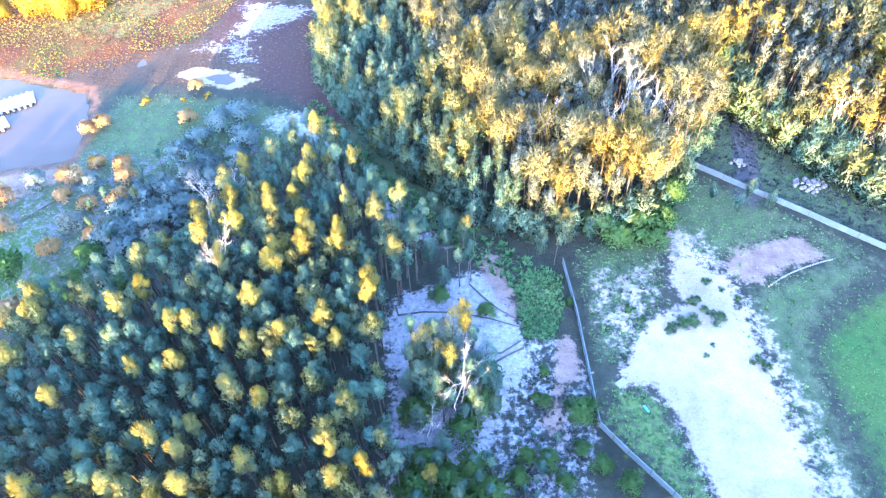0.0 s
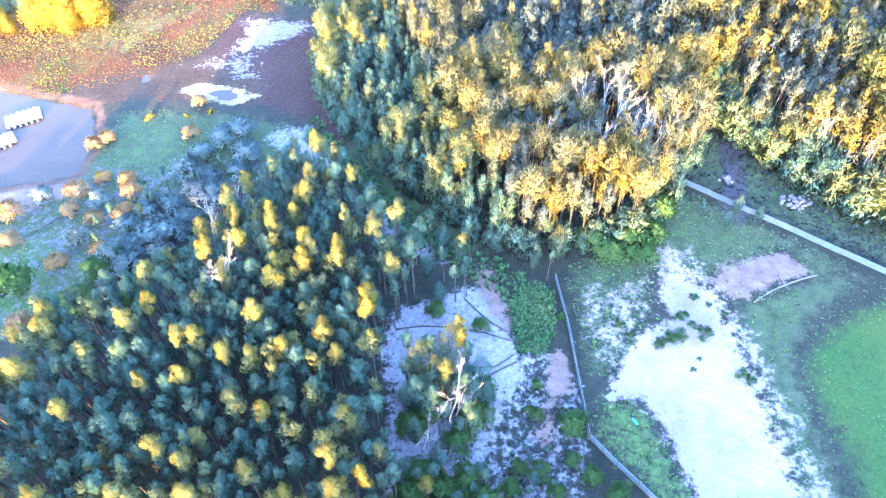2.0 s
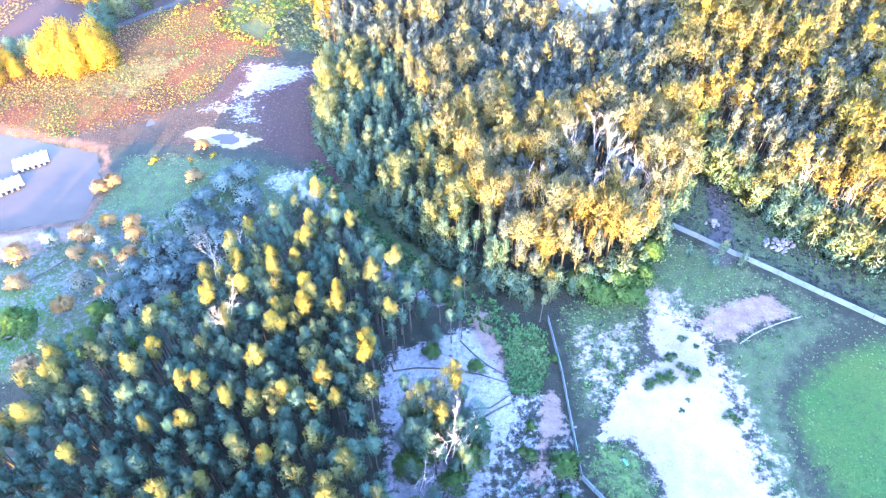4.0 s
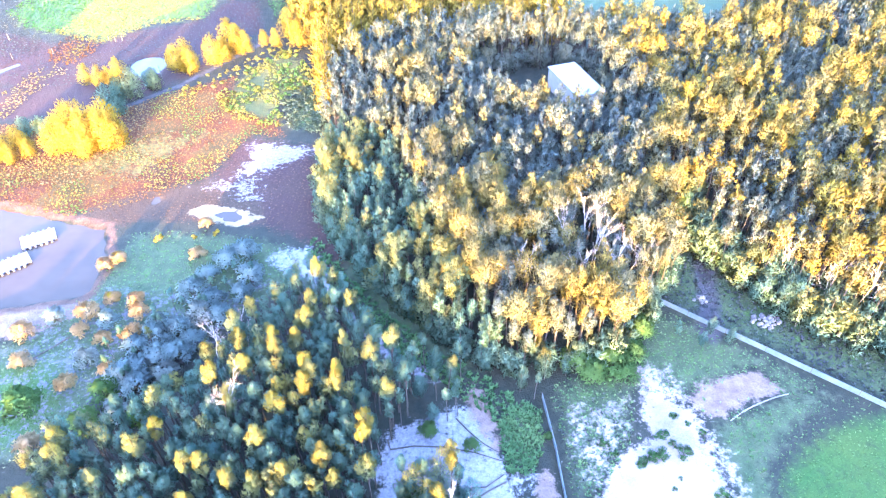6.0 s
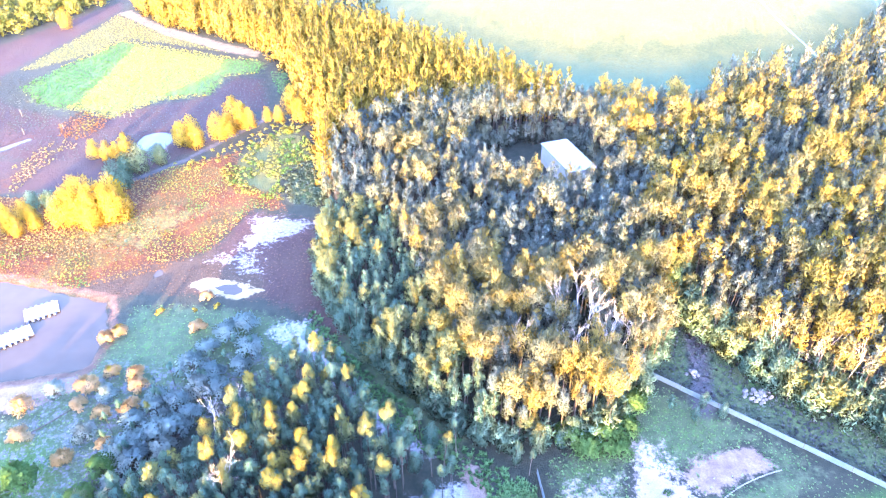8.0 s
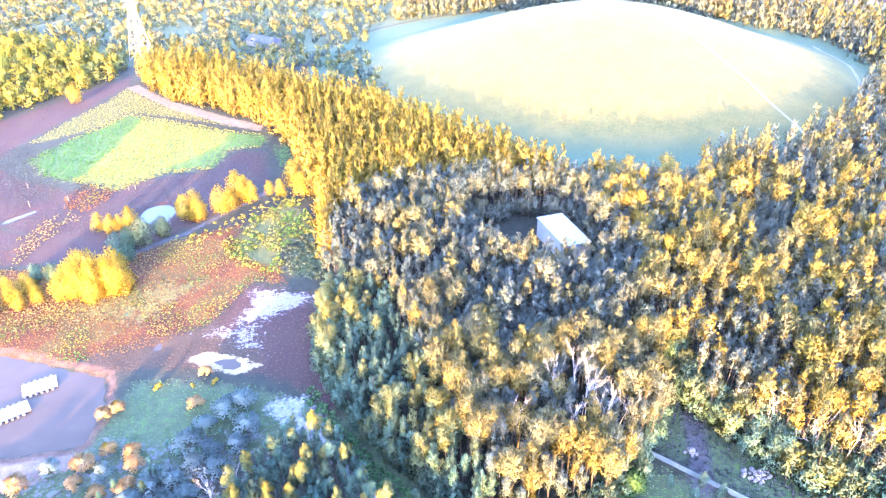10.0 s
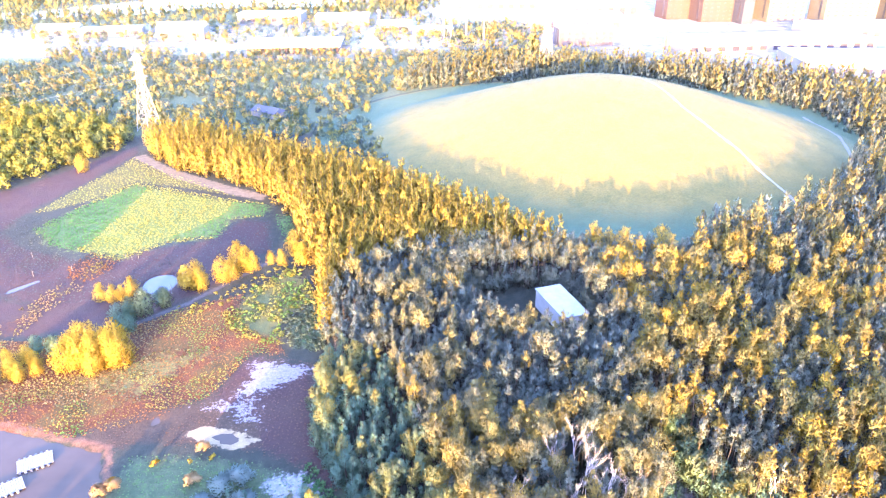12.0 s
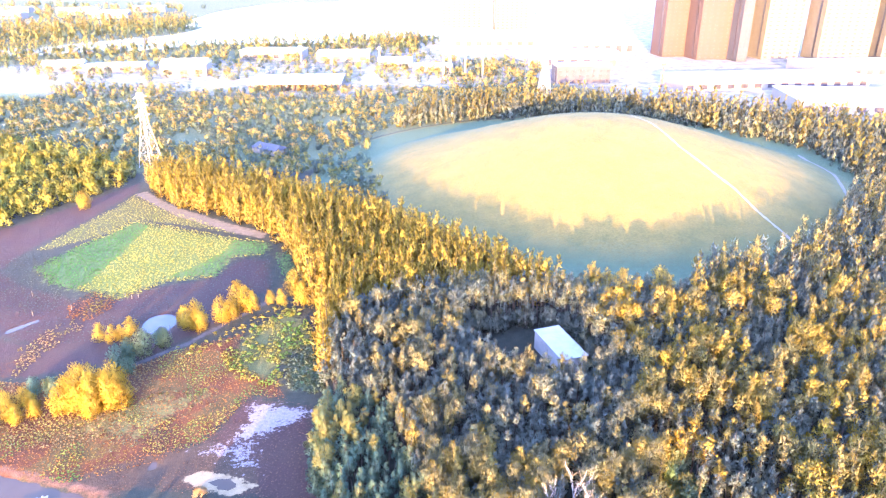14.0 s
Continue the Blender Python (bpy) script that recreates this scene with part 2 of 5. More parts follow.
WHITE_PATCH = [(-36, 110), (-29, 109), (-22.5, 107), (-28, 102.5), (-33, 99), (-37, 98.8), (-34.6, 103.4)]
POOL_RIM = [(-42.8, 88.6), (-39.8, 91.3), (-34.6, 90), (-28.7, 86.9), (-33.4, 84.4), (-38.8, 86.6)]
SHORE = [(-60, 68), (-52, 69), (-50, 66), (-56, 62), (-70, 58), (-90, 60), (-90, 66), (-70, 66)]
STONE_PATH = [(-20, 80), (-15, 71), (-9, 62), (-2, 55.5), (0, 53.5), (-3, 53), (-10, 58.5), (-18, 69), (-27, 76), (-26, 79)]
PURPLE = [(-52, 84), (-56, 89), (-50, 95), (-41, 100), (-38, 113), (-23, 109), (-19.5, 90), (-14, 80), (-12, 74), (-17, 74), (-21, 80), (-29, 84), (-45, 86), (-52, 90), (-48, 96), (-40, 97)]
# a shadow over the marsh, painted as dark ground through the purple mask
MARSH_SHADE = [(-125, 118), (-85, 119), (-62, 127), (-42, 152), (-50, 165), (-62, 145), (-88, 134), (-125, 142)]
ORANGE = [(-110, 88), (-62, 88), (-50, 92), (-41, 99), (-36, 113), (-29, 111), (-32, 118), (-42, 124), (-44, 138), (-58, 130), (-62, 126), (-85, 118), (-110, 120)]
SCRUB = [(-46.8, 127.8), (-42.3, 140.2), (-36, 150), (-31, 144.1), (-26.1, 134.7), (-32.6, 125.2), (-30.7, 115.6), (-40.5, 117.8)]
GREEN_BED = [(-50, 84), (-40, 84), (-28, 82), (-19, 78), (-22, 71), (-30, 62), (-38, 52), (-48, 42), (-60, 40), (-70, 52), (-54, 66), (-50, 76)]
LEFT_GREEN = [(-58, 58), (-51, 59), (-46, 51), (-49, 43), (-60, 44), (-64, 52)]
SAND_VERGE = [(31, 47), (34, 47), (42, 50.5), (50, 50.5), (42, 45), (37, 40), (36, 30), (37, 12), (31, 12), (31, 30)]
WET = [(-58, 84), (-61, 90), (-50, 96), (-40, 99), (-30, 92), (-28, 85), (-40, 86), (-50, 86)]
LAWN = [(36.8, 39.6), (41.8, 43.8), (47.2, 46.8), (60, 49), (70, 10), (36, 10), (36.4, 22.1), (36.9, 28.4), (36, 34.3)]
VERGE = [(13.5, 52), (24, 57), (29, 66), (36, 61), (48, 51), (42, 49), (40, 54), (30, 50), (24, 51), (22, 44), (17, 37), (14, 37)]
WOOD_FLOOR = [(30, 68), (36, 62), (50, 52), (66, 38), (72, 52), (50, 64), (42, 74), (38, 84), (34, 76)]
LOW_GREEN = [(14.4, 33.3), (17.9, 34.5), (20.1, 32), (20.8, 28), (22.1, 24.8), (22.4, 14), (22, 16), (19.2, 23.2), (16, 27.5), (13.9, 30.9)]
CROP = [(-112, 173.7), (-108.8, 189.9), (-99.6, 213.9), (-86.3, 208.4), (-63.2, 197.9), (-49.7, 193), (-49.5, 184.2), (-58.7, 181.1), (-59.2, 168.8), (-71.2, 165.5), (-80.5, 155.1), (-94.9, 160.9), (-102.6, 164.4)]
CROP_GREEN = [(-113.1, 175.6), (-108.8, 189.9), (-101.7, 201.2), (-98.5, 211.3), (-92.8, 208.5), (-92.6, 196.3), (-92.3, 183.1), (-92.7, 166), (-94.9, 160.9), (-102.6, 164.4)]
CROP_STRIP = [(-74.2, 167.3), (-68.1, 174.6), (-61.8, 186.6), (-61.7, 195.5), (-49.7, 193), (-49.5, 184.2), (-59, 182.3), (-59.2, 168.8), (-64.9, 169.7)]
CROP_END = [(-47, 185), (-41, 185), (-35, 155), (-41, 167)]
STRAW = [(-119.6, 188), (-116.1, 209.1), (-112, 225.5), (-110.3, 241), (-94.1, 225), (-81.4, 216.2), (-62, 200.3), (-74.3, 205.5), (-89.1, 211), (-99.6, 213.9), (-103.5, 201.3), (-113.9, 190)]
TUFT = [(-91.7, 151.3), (-90.4, 160.8), (-80.8, 155.7), (-80.3, 151), (-82.6, 143.8), (-88.8, 145.4)]
RIDGE = [(-97, 118), (-92, 136), (-88.1, 146.8), (-82.7, 141.1), (-85.6, 130.9), (-88, 115)]
FLAME = [(-55.4, 96.5), (-49.6, 103.9), (-41.4, 112.8), (-34.3, 116.3), (-31.8, 112.7), (-39.9, 107.2), (-48.1, 99.8), (-50.5, 95.2)]
YELLOW = [(-71.8, 106.1), (-55.4, 114.1), (-42, 114.8), (-50.1, 102.3), (-52.8, 97), (-66.8, 100.1)]
# scrub next to the wood whose shade is put into its blue-green colour
BLUE_SCRUB = [(-32.6, 125.2), (-26.3, 135.9), (-21.6, 125), (-22.2, 112.5), (-29.3, 114.2)]
GREY_FIELD = [(-126, 181), (-120, 187), (-108, 183), (-108, 169), (-97, 160), (-94, 150), (-99, 148), (-112, 150)]
RUST = [(-51.6, 168.6), (-48.8, 183), (-45, 180), (-47.5, 164)]
MEADOWS = [[(-334, 544), (-286, 517), (-240, 436), (-252, 428), (-330, 440)], [(-215, 430), (-170, 420), (-158, 380), (-190, 378)], [(-120, 420), (-40, 420), (-30, 385), (-90, 375)]]
DARK_EARTH = [(-125, 178), (-110, 165), (-92, 156), (-76, 162), (-62, 168), (-56, 182), (-47, 180), (-42, 160), (-62, 140), (-88, 132), (-112, 140)]
FIELD_TRACK = [(-150, 195), (-136, 212), (-126, 233), (-115, 258), (-110, 246), (-115, 214), (-121, 187), (-121, 168), (-140, 160)]
PALE_EDGE = [(-111.4, 241), (-107.9, 245.6), (-91.2, 227.9), (-68.7, 211.6), (-52.4, 201.5), (-52.9, 195.8), (-66.3, 202.8), (-87.6, 217.5)]
TOWN = [(-500, 470), (-200, 440), (-60, 430), (40, 470), (90, 470), (130, 410), (200, 330), (300, 260), (900, 300), (1500, 1500), (-200, 1500), (-100, 640), (-500, 560)]


HILL_PATH = [(109, 184), (107.8, 190), (103.5, 201), (100.4, 212.4), (94.6, 223.5), (88.7, 237), (84.7, 259), (80, 275)]
HILL_ROAD = [(132, 200), (141, 213), (148, 227), (159.5, 257), (161, 290)]

WOOD_TRACK = [(36, 60), (38, 68), (40, 78), (40, 90)]
FIELD_PATH = [(-66, 123), (-56, 133), (-41, 155)]


def spread(a, b, fine, far, n):
    """Even steps from a to b, then steps that grow out to the horizon."""
    mid = np.arange(a, b + fine, fine)
    grow = np.cumsum(fine * 1.0 * 1.14 ** np.arange(n))
    grow = grow * (far / grow[-1])
    return np.concatenate([(a - grow)[::-1], mid, mid[-1] + grow])


def ground_sheet():
    gx, gy = spread(-125, 160, 1.25, 4300, 55), spread(12, 320, 1.25, 4300, 55)
    x, y = np.meshgrid(gx, gy)
    x, y = x.ravel(), y.ravel()
    co = np.stack([x, y, height(x, y)], 1)
    w, h = len(gx), len(gy)
    i = (np.arange(h - 1)[:, None] * w + np.arange(w - 1)[None]).ravel()
    quads = np.stack([i, i + 1, i + w + 1, i + w], 1)
    me = mesh_from("ground", co, quads)
    me.shade_smooth()

    def mask(name, *polys, soft=1.5, faint=()):
        v = np.zeros(len(x))
        for p in polys:
            v = np.maximum(v, np.clip(inside(p, x, y) / (2 * soft) + 0.5, 0, 1))
        for p in faint:
            v = np.maximum(v, 0.6 * np.clip(inside(p, x, y) / (2 * soft) + 0.5, 0, 1))
        me.attributes.new(name, "FLOAT", "POINT").data.foreach_set("value", v.astype(np.float32))

    def lines(name, *ways):
        v = np.zeros(len(x))
        for way, wide in ways:
            for (ax, ay), (bx, by) in zip(way, way[1:]):
                k = np.clip(((x - ax) * (bx - ax) + (y - ay) * (by - ay)) / ((bx - ax) ** 2 + (by - ay) ** 2), 0, 1)
                v = np.maximum(v, np.clip(1.25 - np.hypot(x - ax - k * (bx - ax), y - ay - k * (by - ay)) / wide, 0, 1))
        me.attributes.new(name, "FLOAT", "POINT").data.foreach_set("value", v.astype(np.float32))

    d = np.hypot((x - HILL_AT[0]) / HILL_R[0], (y - HILL_AT[1]) / HILL_R[1])
    hill = np.clip((1.22 - d) / 0.06, 0, 1)
    me.attributes.new("hill", "FLOAT", "POINT").data.foreach_set("value", hill.astype(np.float32))
    # painted shade: a blue-green band that strengthens towards the hill's foot
    ring = hill * np.clip((d - 0.70) / 0.3, 0, 1)
    me.attributes.new("ring", "FLOAT", "POINT").data.foreach_set("value", ring.astype(np.float32))
    mask("sand", SAND, soft=2.0, faint=(SAND_FRINGE, [(13.5, 50), (24, 51), (23, 44), (17, 37), (14, 38)]))
    mask("lace", WHITE_PATCH, soft=2.0, faint=(PATCH_LACE,))
    mask("rim", POOL_RIM, soft=0.8)
    mask("gravel", GRAVEL, STONE_PATH, soft=1.5, faint=([(6, 41), (13, 42), (14, 30), (12, 20), (2, 20), (3, 30)],))
    mask("pink", BARE_PINK, SHORE, TRACK_PALE, PEACH, soft=1.5)
    mask("heath", HEATH, STONY, FENCE_HEATH, [(5, 40), (13, 41), (14, 30), (13, 16), (2, 16), (3, 30)], soft=3)
    mask("pale", PALE_EDGE, soft=1.2)
    mask("purple", PURPLE, DARK_EARTH, FIELD_TRACK, MARSH_SHADE, soft=3.0)
    mask("orange", ORANGE, soft=3.0, faint=(TUFT, RUST, RIDGE, [(-62, 91), (-50, 95), (-41, 100), (-33, 94), (-42, 88), (-54, 86)]))
    mask("wet", WET, soft=2.0)
    mask("flame", FLAME, soft=2.5)
    mask("yellowish", YELLOW, soft=4.0)
    mask("meadow", *MEADOWS, soft=6)
    mask("straw", STRAW, SCRUB, soft=2.5)
    far = np.clip((y - 262) / 12, 0, 1) * (1 - hill)
    me.attributes.new("far", "FLOAT", "POINT").data.foreach_set("value", far.astype(np.float32))
    mask("green", GREEN_BED, VERGE, GAP, LOW_GREEN, WOOD_FLOOR, PATCH_GREEN, BLUE_SCRUB, SAND_VERGE, soft=2.5)
    mask("leafy", CROP_GREEN, CROP_STRIP, CROP_END, LOW_GREEN, soft=4)
    mask("lawn", LAWN, LEFT_GREEN, soft=2.5)
    mask("crop", CROP, soft=5.0)
    lines("dark", (WOOD_TRACK, 2.6), (FIELD_PATH, 1.2))
    shore = np.clip(1 - np.abs(inside(POND, x, y) + 0.9) / 1.7, 0, 1)
    me.attributes.new("mud", "FLOAT", "POINT").data.foreach_set("value", shore.astype(np.float32))
    mask("town", TOWN, soft=20)
    ob = new("ground", me)
    me.materials.append(ground_material())
    return tagged(ob, "uneven open ground of sand, moss, reeds and grass", "ground", kind="structure")


def ground_material():
    m, nt, bsdf = nodes_of("ground_cover")
    co = nt.nodes.new("ShaderNodeTexCoord").outputs["Object"]
    broad, mid, fine = noise_node(nt, 0.12, 3, 0.6, co), noise_node(nt, 0.6, 5, 0.65, co), noise_node(nt, 4.0, 4, 0.7, co)
    spot = noise_node(nt, 1.6, 4, 0.7, co)

    def two(dark, light, f=mid):
        return ramp(nt, f, [(0.32, dark), (0.68, light)])

    def mottle(dark, light):
        f = maths(nt, "ADD", maths(nt, "MULTIPLY", spot, 0.6), maths(nt, "MULTIPLY", fine, 0.4))
        return ramp(nt, f, [(0.36, tuple(v * 0.6 for v in dark)), (0.64, tuple(v * 1.15 for v in light))])

    # unmasked ground, chiefly wood floors: near-black colour carries the shade between trees
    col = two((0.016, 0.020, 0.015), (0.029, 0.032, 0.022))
    ragged = maths(nt, "ADD", maths(nt, "MULTIPLY", maths(nt, "SUBTRACT", mid, 0.5), 1.4), maths(nt, "MULTIPLY", maths(nt, "SUBTRACT", spot, 0.5), 1.2))

    def lay(col, name, colour, rag=1.0, sharp=5.0, cut=0.5):
        a = nt.nodes.new("ShaderNodeAttribute")
        a.attribute_name = name
        f = maths(nt, "ADD", a.outputs["Fac"], maths(nt, "MULTIPLY", ragged, rag))
        f = maths(nt, "MULTIPLY", maths(nt, "SUBTRACT", f, cut), sharp, clamp=True)
        f = maths(nt, "MULTIPLY", f, maths(nt, "MULTIPLY", a.outputs["Fac"], 8.0, clamp=True))
        return mix(nt, f, col, colour)

    col = lay(col, "far", two((0.042, 0.061, 0.030), (0.091, 0.099, 0.046)), 0.3, 3)
    col = lay(col, "meadow", two((0.057, 0.080, 0.026), (0.099, 0.114, 0.042)), 0.7, 3)
    col = lay(col, "green", two((0.026, 0.049, 0.020), (0.065, 0.076, 0.043)), 0.7, 3)
    col = lay(col, "lawn", mix(nt, 0.5, two((0.016, 0.068, 0.014), (0.052, 0.084, 0.018), broad), two((0.019, 0.056, 0.012), (0.042, 0.089, 0.021), spot)), 0.6, 2)
    col = lay(col, "purple", mix(nt, 0.5, two((0.035, 0.016, 0.016), (0.042, 0.028, 0.019), broad), two((0.026, 0.014, 0.014), (0.061, 0.031, 0.029), spot)), 0.6, 3)
    col = lay(col, "straw", two((0.053, 0.056, 0.017), (0.096, 0.095, 0.029)), 0.9, 3)
    col = lay(col, "orange", mix(nt, 0.36, ramp(nt, noise_node(nt, 0.085, 4, 0.7, co), [(0.30, (0.034, 0.037, 0.009)), (0.42, (0.076, 0.055, 0.014)), (0.52, (0.088, 0.024, 0.008)), (0.66, (0.039, 0.015, 0.009))]), two((0.050, 0.019, 0.009), (0.088, 0.048, 0.017), spot)), 0.7, 3)
    col = lay(col, "yellowish", two((0.080, 0.082, 0.023), (0.148, 0.120, 0.036), spot), 1.3, 3, 0.7)
    col = lay(col, "flame", two((0.154, 0.047, 0.013), (0.226, 0.086, 0.020), spot), 1.2, 3, 0.6)
    col = lay(col, "crop", two((0.072, 0.098, 0.018), (0.136, 0.152, 0.029)), 0.9, 3)
    col = lay(col, "green", two((0.024, 0.062, 0.018), (0.049, 0.095, 0.026)), 1.4, 3, 1.0)
    col = lay(col, "heath", two((0.057, 0.059, 0.070), (0.114, 0.114, 0.133), spot), 1.5, 3, 0.95)
    col = lay(col, "leafy", two((0.044, 0.079, 0.026), (0.074, 0.119, 0.036)), 1.0, 3)
    col = lay(col, "gravel", two((0.124, 0.123, 0.136), (0.241, 0.238, 0.252), spot), 1.1, 3)
    col = lay(col, "pink", two((0.110, 0.074, 0.059), (0.186, 0.135, 0.114)), 0.8, 4)
    col = lay(col, "sand", mix(nt, 0.5, two((0.127, 0.108, 0.111), (0.301, 0.240, 0.223), broad), two((0.174, 0.145, 0.143), (0.278, 0.226, 0.218), mid)), 0.75, 5)
    col = lay(col, "wet", two((0.030, 0.020, 0.014), (0.055, 0.036, 0.022), spot), 0.7, 3)
    col = lay(col, "lace", two((0.110, 0.102, 0.121), (0.194, 0.176, 0.196), spot), 1.5, 6, 0.48)
    col = lay(col, "rim", two((0.175, 0.130, 0.075), (0.25, 0.190, 0.110)), 0.7, 6)
    col = lay(col, "dark", two((0.038, 0.036, 0.040), (0.068, 0.065, 0.072)), 0.5, 3)
    col = lay(col, "hill", mix(nt, 0.5, mottle((0.081, 0.077, 0.023), (0.153, 0.112, 0.029)), two((0.064, 0.072, 0.023), (0.166, 0.119, 0.033), broad)), 0.1, 4)
    # shaded blue-green painted over the sunlit grass colour of the lower slope
    col = lay(col, "ring", two((0.036, 0.069, 0.042), (0.060, 0.089, 0.046)), 0.3, 2)
    col = lay(col, "mud", two((0.057, 0.030, 0.021), (0.103, 0.061, 0.043)), 0.6, 3, 0.4)
    col = lay(col, "pale", two((0.094, 0.077, 0.051), (0.154, 0.120, 0.086)), 0.6, 3)
    col = lay(col, "town", two((0.101, 0.101, 0.076), (0.252, 0.235, 0.210), broad), 1.0, 3)
    col = mix(nt, 0.35, col, ramp(nt, fine, [(0.3, (0.3, 0.3, 0.3)), (0.7, (0.8, 0.8, 0.8))]), "OVERLAY")
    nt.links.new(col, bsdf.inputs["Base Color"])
    bsdf.inputs["Roughness"].default_value = 0.95
    bump(nt, bsdf, maths(nt, "ADD", mid, fine), 0.7, 0.25)
    return m


def mesh_from(name, co, faces):
    """A mesh from arrays of corners and of quads (or triangles)."""
    me = bpy.data.meshes.new(name)
    co, faces = np.asarray(co, np.float32), np.asarray(faces, np.int32)
    k = faces.shape[1]
    me.vertices.add(len(co))
    me.vertices.foreach_set("co", co.ravel())
    me.loops.add(faces.size)
    me.loops.foreach_set("vertex_index", faces.ravel())
    me.polygons.add(len(faces))
    me.polygons.foreach_set("loop_start", np.arange(0, faces.size, k, dtype=np.int32))
    me.update(calc_edges=True)
    return me


ground = ground_sheet()


def water_sheet(name, poly, z, material, label):
    xs, ys = [p[0] for p in poly], [p[1] for p in poly]
    cx, cy, rx, ry = (min(xs) + max(xs)) / 2, (min(ys) + max(ys)) / 2, (max(xs) - min(xs)) * 0.72, (max(ys) - min(ys)) * 0.72
    ring = [(cx + rx * math.cos(a), cy + ry * math.sin(a), z) for a in np.linspace(0, 2 * math.pi, 64, endpoint=False)]
    me = bpy.data.meshes.new(name)
    me.from_pydata([(cx, cy, z)] + ring, [], [(0, 1 + k, 1 + (k + 1) % 64) for k in range(64)])
    me.materials.append(material)
    return tagged(new(name, me), label, "water", kind="structure")


water_sheet("pond_water", POND, -0.42, POND_WATER, "still brown pond water with a muddy shore")
water_sheet("tank_water", TANK, -0.32, MILK_WATER, "pale milky water in a round pool")
water_sheet("pool_water", POOL, -0.22, POND_WATER, "small pool of still water in sand")
water_sheet("seep_water", SEEP, -0.22, POND_WATER, "small square pool of still water")
water_sheet("ditch_water", DITCH, -0.2, POND_WATER, "narrow strip of water in a dark field")
water_sheet("river_water", RIVER, -0.9, RIVER_WATER, "broad bright river in the distance")


def ribbon(name, points, wide, material, label):
    """A trodden path laid on the ground."""
    co, rows = [], 0
    for (ax, ay), (bx, by) in zip(points, points[1:]):
        L = math.hypot(bx - ax, by - ay)
        sx, sy = -(by - ay) / L, (bx - ax) / L
        for k in range(int(L / 1.2)):
            f = k * 1.2 / L
            w = wide * (1 + 0.22 * math.sin(rows * 1.7) + 0.15 * math.sin(rows * 0.53))
            for s in (-0.5, -0.17, 0.17, 0.5):
                x, y = ax + (bx - ax) * f + sx * s * w, ay + (by - ay) * f + sy * s * w
                co.append((x, y, float(height(x, y)) + (0.10 if abs(s) < 0.3 else 0.02)))
            rows += 1
    quads = [(4 * r + c, 4 * r + c + 1, 4 * r + c + 5, 4 * r + c + 4) for r in range(rows - 1) for c in range(3)]
    me = mesh_from(name, co, quads)
    me.materials.append(material)
    return tagged(new(name, me), label, "path", kind="structure")


ribbon("path", HILL_PATH, 1.0, PATH_DUST, "narrow pale path up the grassy hill")
ribbon("path", HILL_ROAD, 1.3, RUBBLE, "curved pale road at the foot of the hill")

# ---- plants ----
def tubes(paths, sides=5):
    """Corners and quads of tapered tubes; a path is a list of (point, radius)."""
    co, faces, at = [], [], 0
    for path in paths:
        for k, (p, r) in enumerate(path):
            p = np.array(p, float)
            q = np.array(path[min(k + 1, len(path) - 1)][0], float) - np.array(path[max(k - 1, 0)][0], float)
            q /= np.linalg.norm(q) + 1e-9
            u = np.cross(q, (0.3, 0.9, 0.1))
            u /= np.linalg.norm(u) + 1e-9
            v = np.cross(q, u)
            for s in range(sides):
                a = 6.2832 * s / sides
                co.append(p + r * (math.cos(a) * u + math.sin(a) * v))
            if k:
                for s in range(sides):
                    a, b = at + (k - 1) * sides + s, at + (k - 1) * sides + (s + 1) % sides
                    faces.append((a, b, b + sides, a + sides))
        at += len(path) * sides
    return np.array(co), np.array(faces)


def leaf_cloud(centres, radii, count, size, rng, rise=0.0, slim=0.46, high=0.8):
    """Small leaf blades strewn through clumps; rise sweeps them upwards."""
    axis = centres.mean(0)
    odds = radii ** 2 / (radii ** 2).sum()
    pick = rng.choice(len(centres), count, p=odds)
    d = rng.normal(size=(count, 3))
    d /= np.linalg.norm(d, axis=1)[:, None]
    p = centres[pick] + d * radii[pick][:, None] * (rng.uniform(0, 1.1, (count, 1)) ** 0.4) * (1, 1, high)
    u = rng.normal(size=(count, 3)) * 0.38 + d * 0.65
    u[:, 2] += rise
    u /= np.linalg.norm(u, axis=1)[:, None]
    v = np.cross(u, rng.normal(size=(count, 3)))
    v /= np.linalg.norm(v, axis=1)[:, None]
    s = size * rng.uniform(0.65, 1.3, (count, 1))
    u, v = u * s, v * s * slim
    co = np.stack([p - u * 0.8 - v, p - u * 0.8 + v, p + u], 1).reshape(-1, 3)
    puff = d * 0.45 + centre_pull(p, axis) * 0.7 + (0, 0, 0.15)
    puff /= np.linalg.norm(puff, axis=1)[:, None]
    return co, outward(co, puff), np.repeat(puff, 3, 0)


def outward(co, puff):
    """Triangles over corners in threes, each wound so that it faces its given way."""
    t = co.reshape(-1, 3, 3)
    n = np.cross(t[:, 1] - t[:, 0], t[:, 2] - t[:, 0])
    f = np.arange(len(co)).reshape(-1, 3)
    back = (n * puff).sum(1) < 0
    f[back] = f[back][:, ::-1]
    return f


def centre_pull(p, axis):
    """The way out of the crown at each point, from its middle."""
    q = (p - axis) * (1, 1, 0.45)
    return q / (np.linalg.norm(q, axis=1)[:, None] + 1e-6)


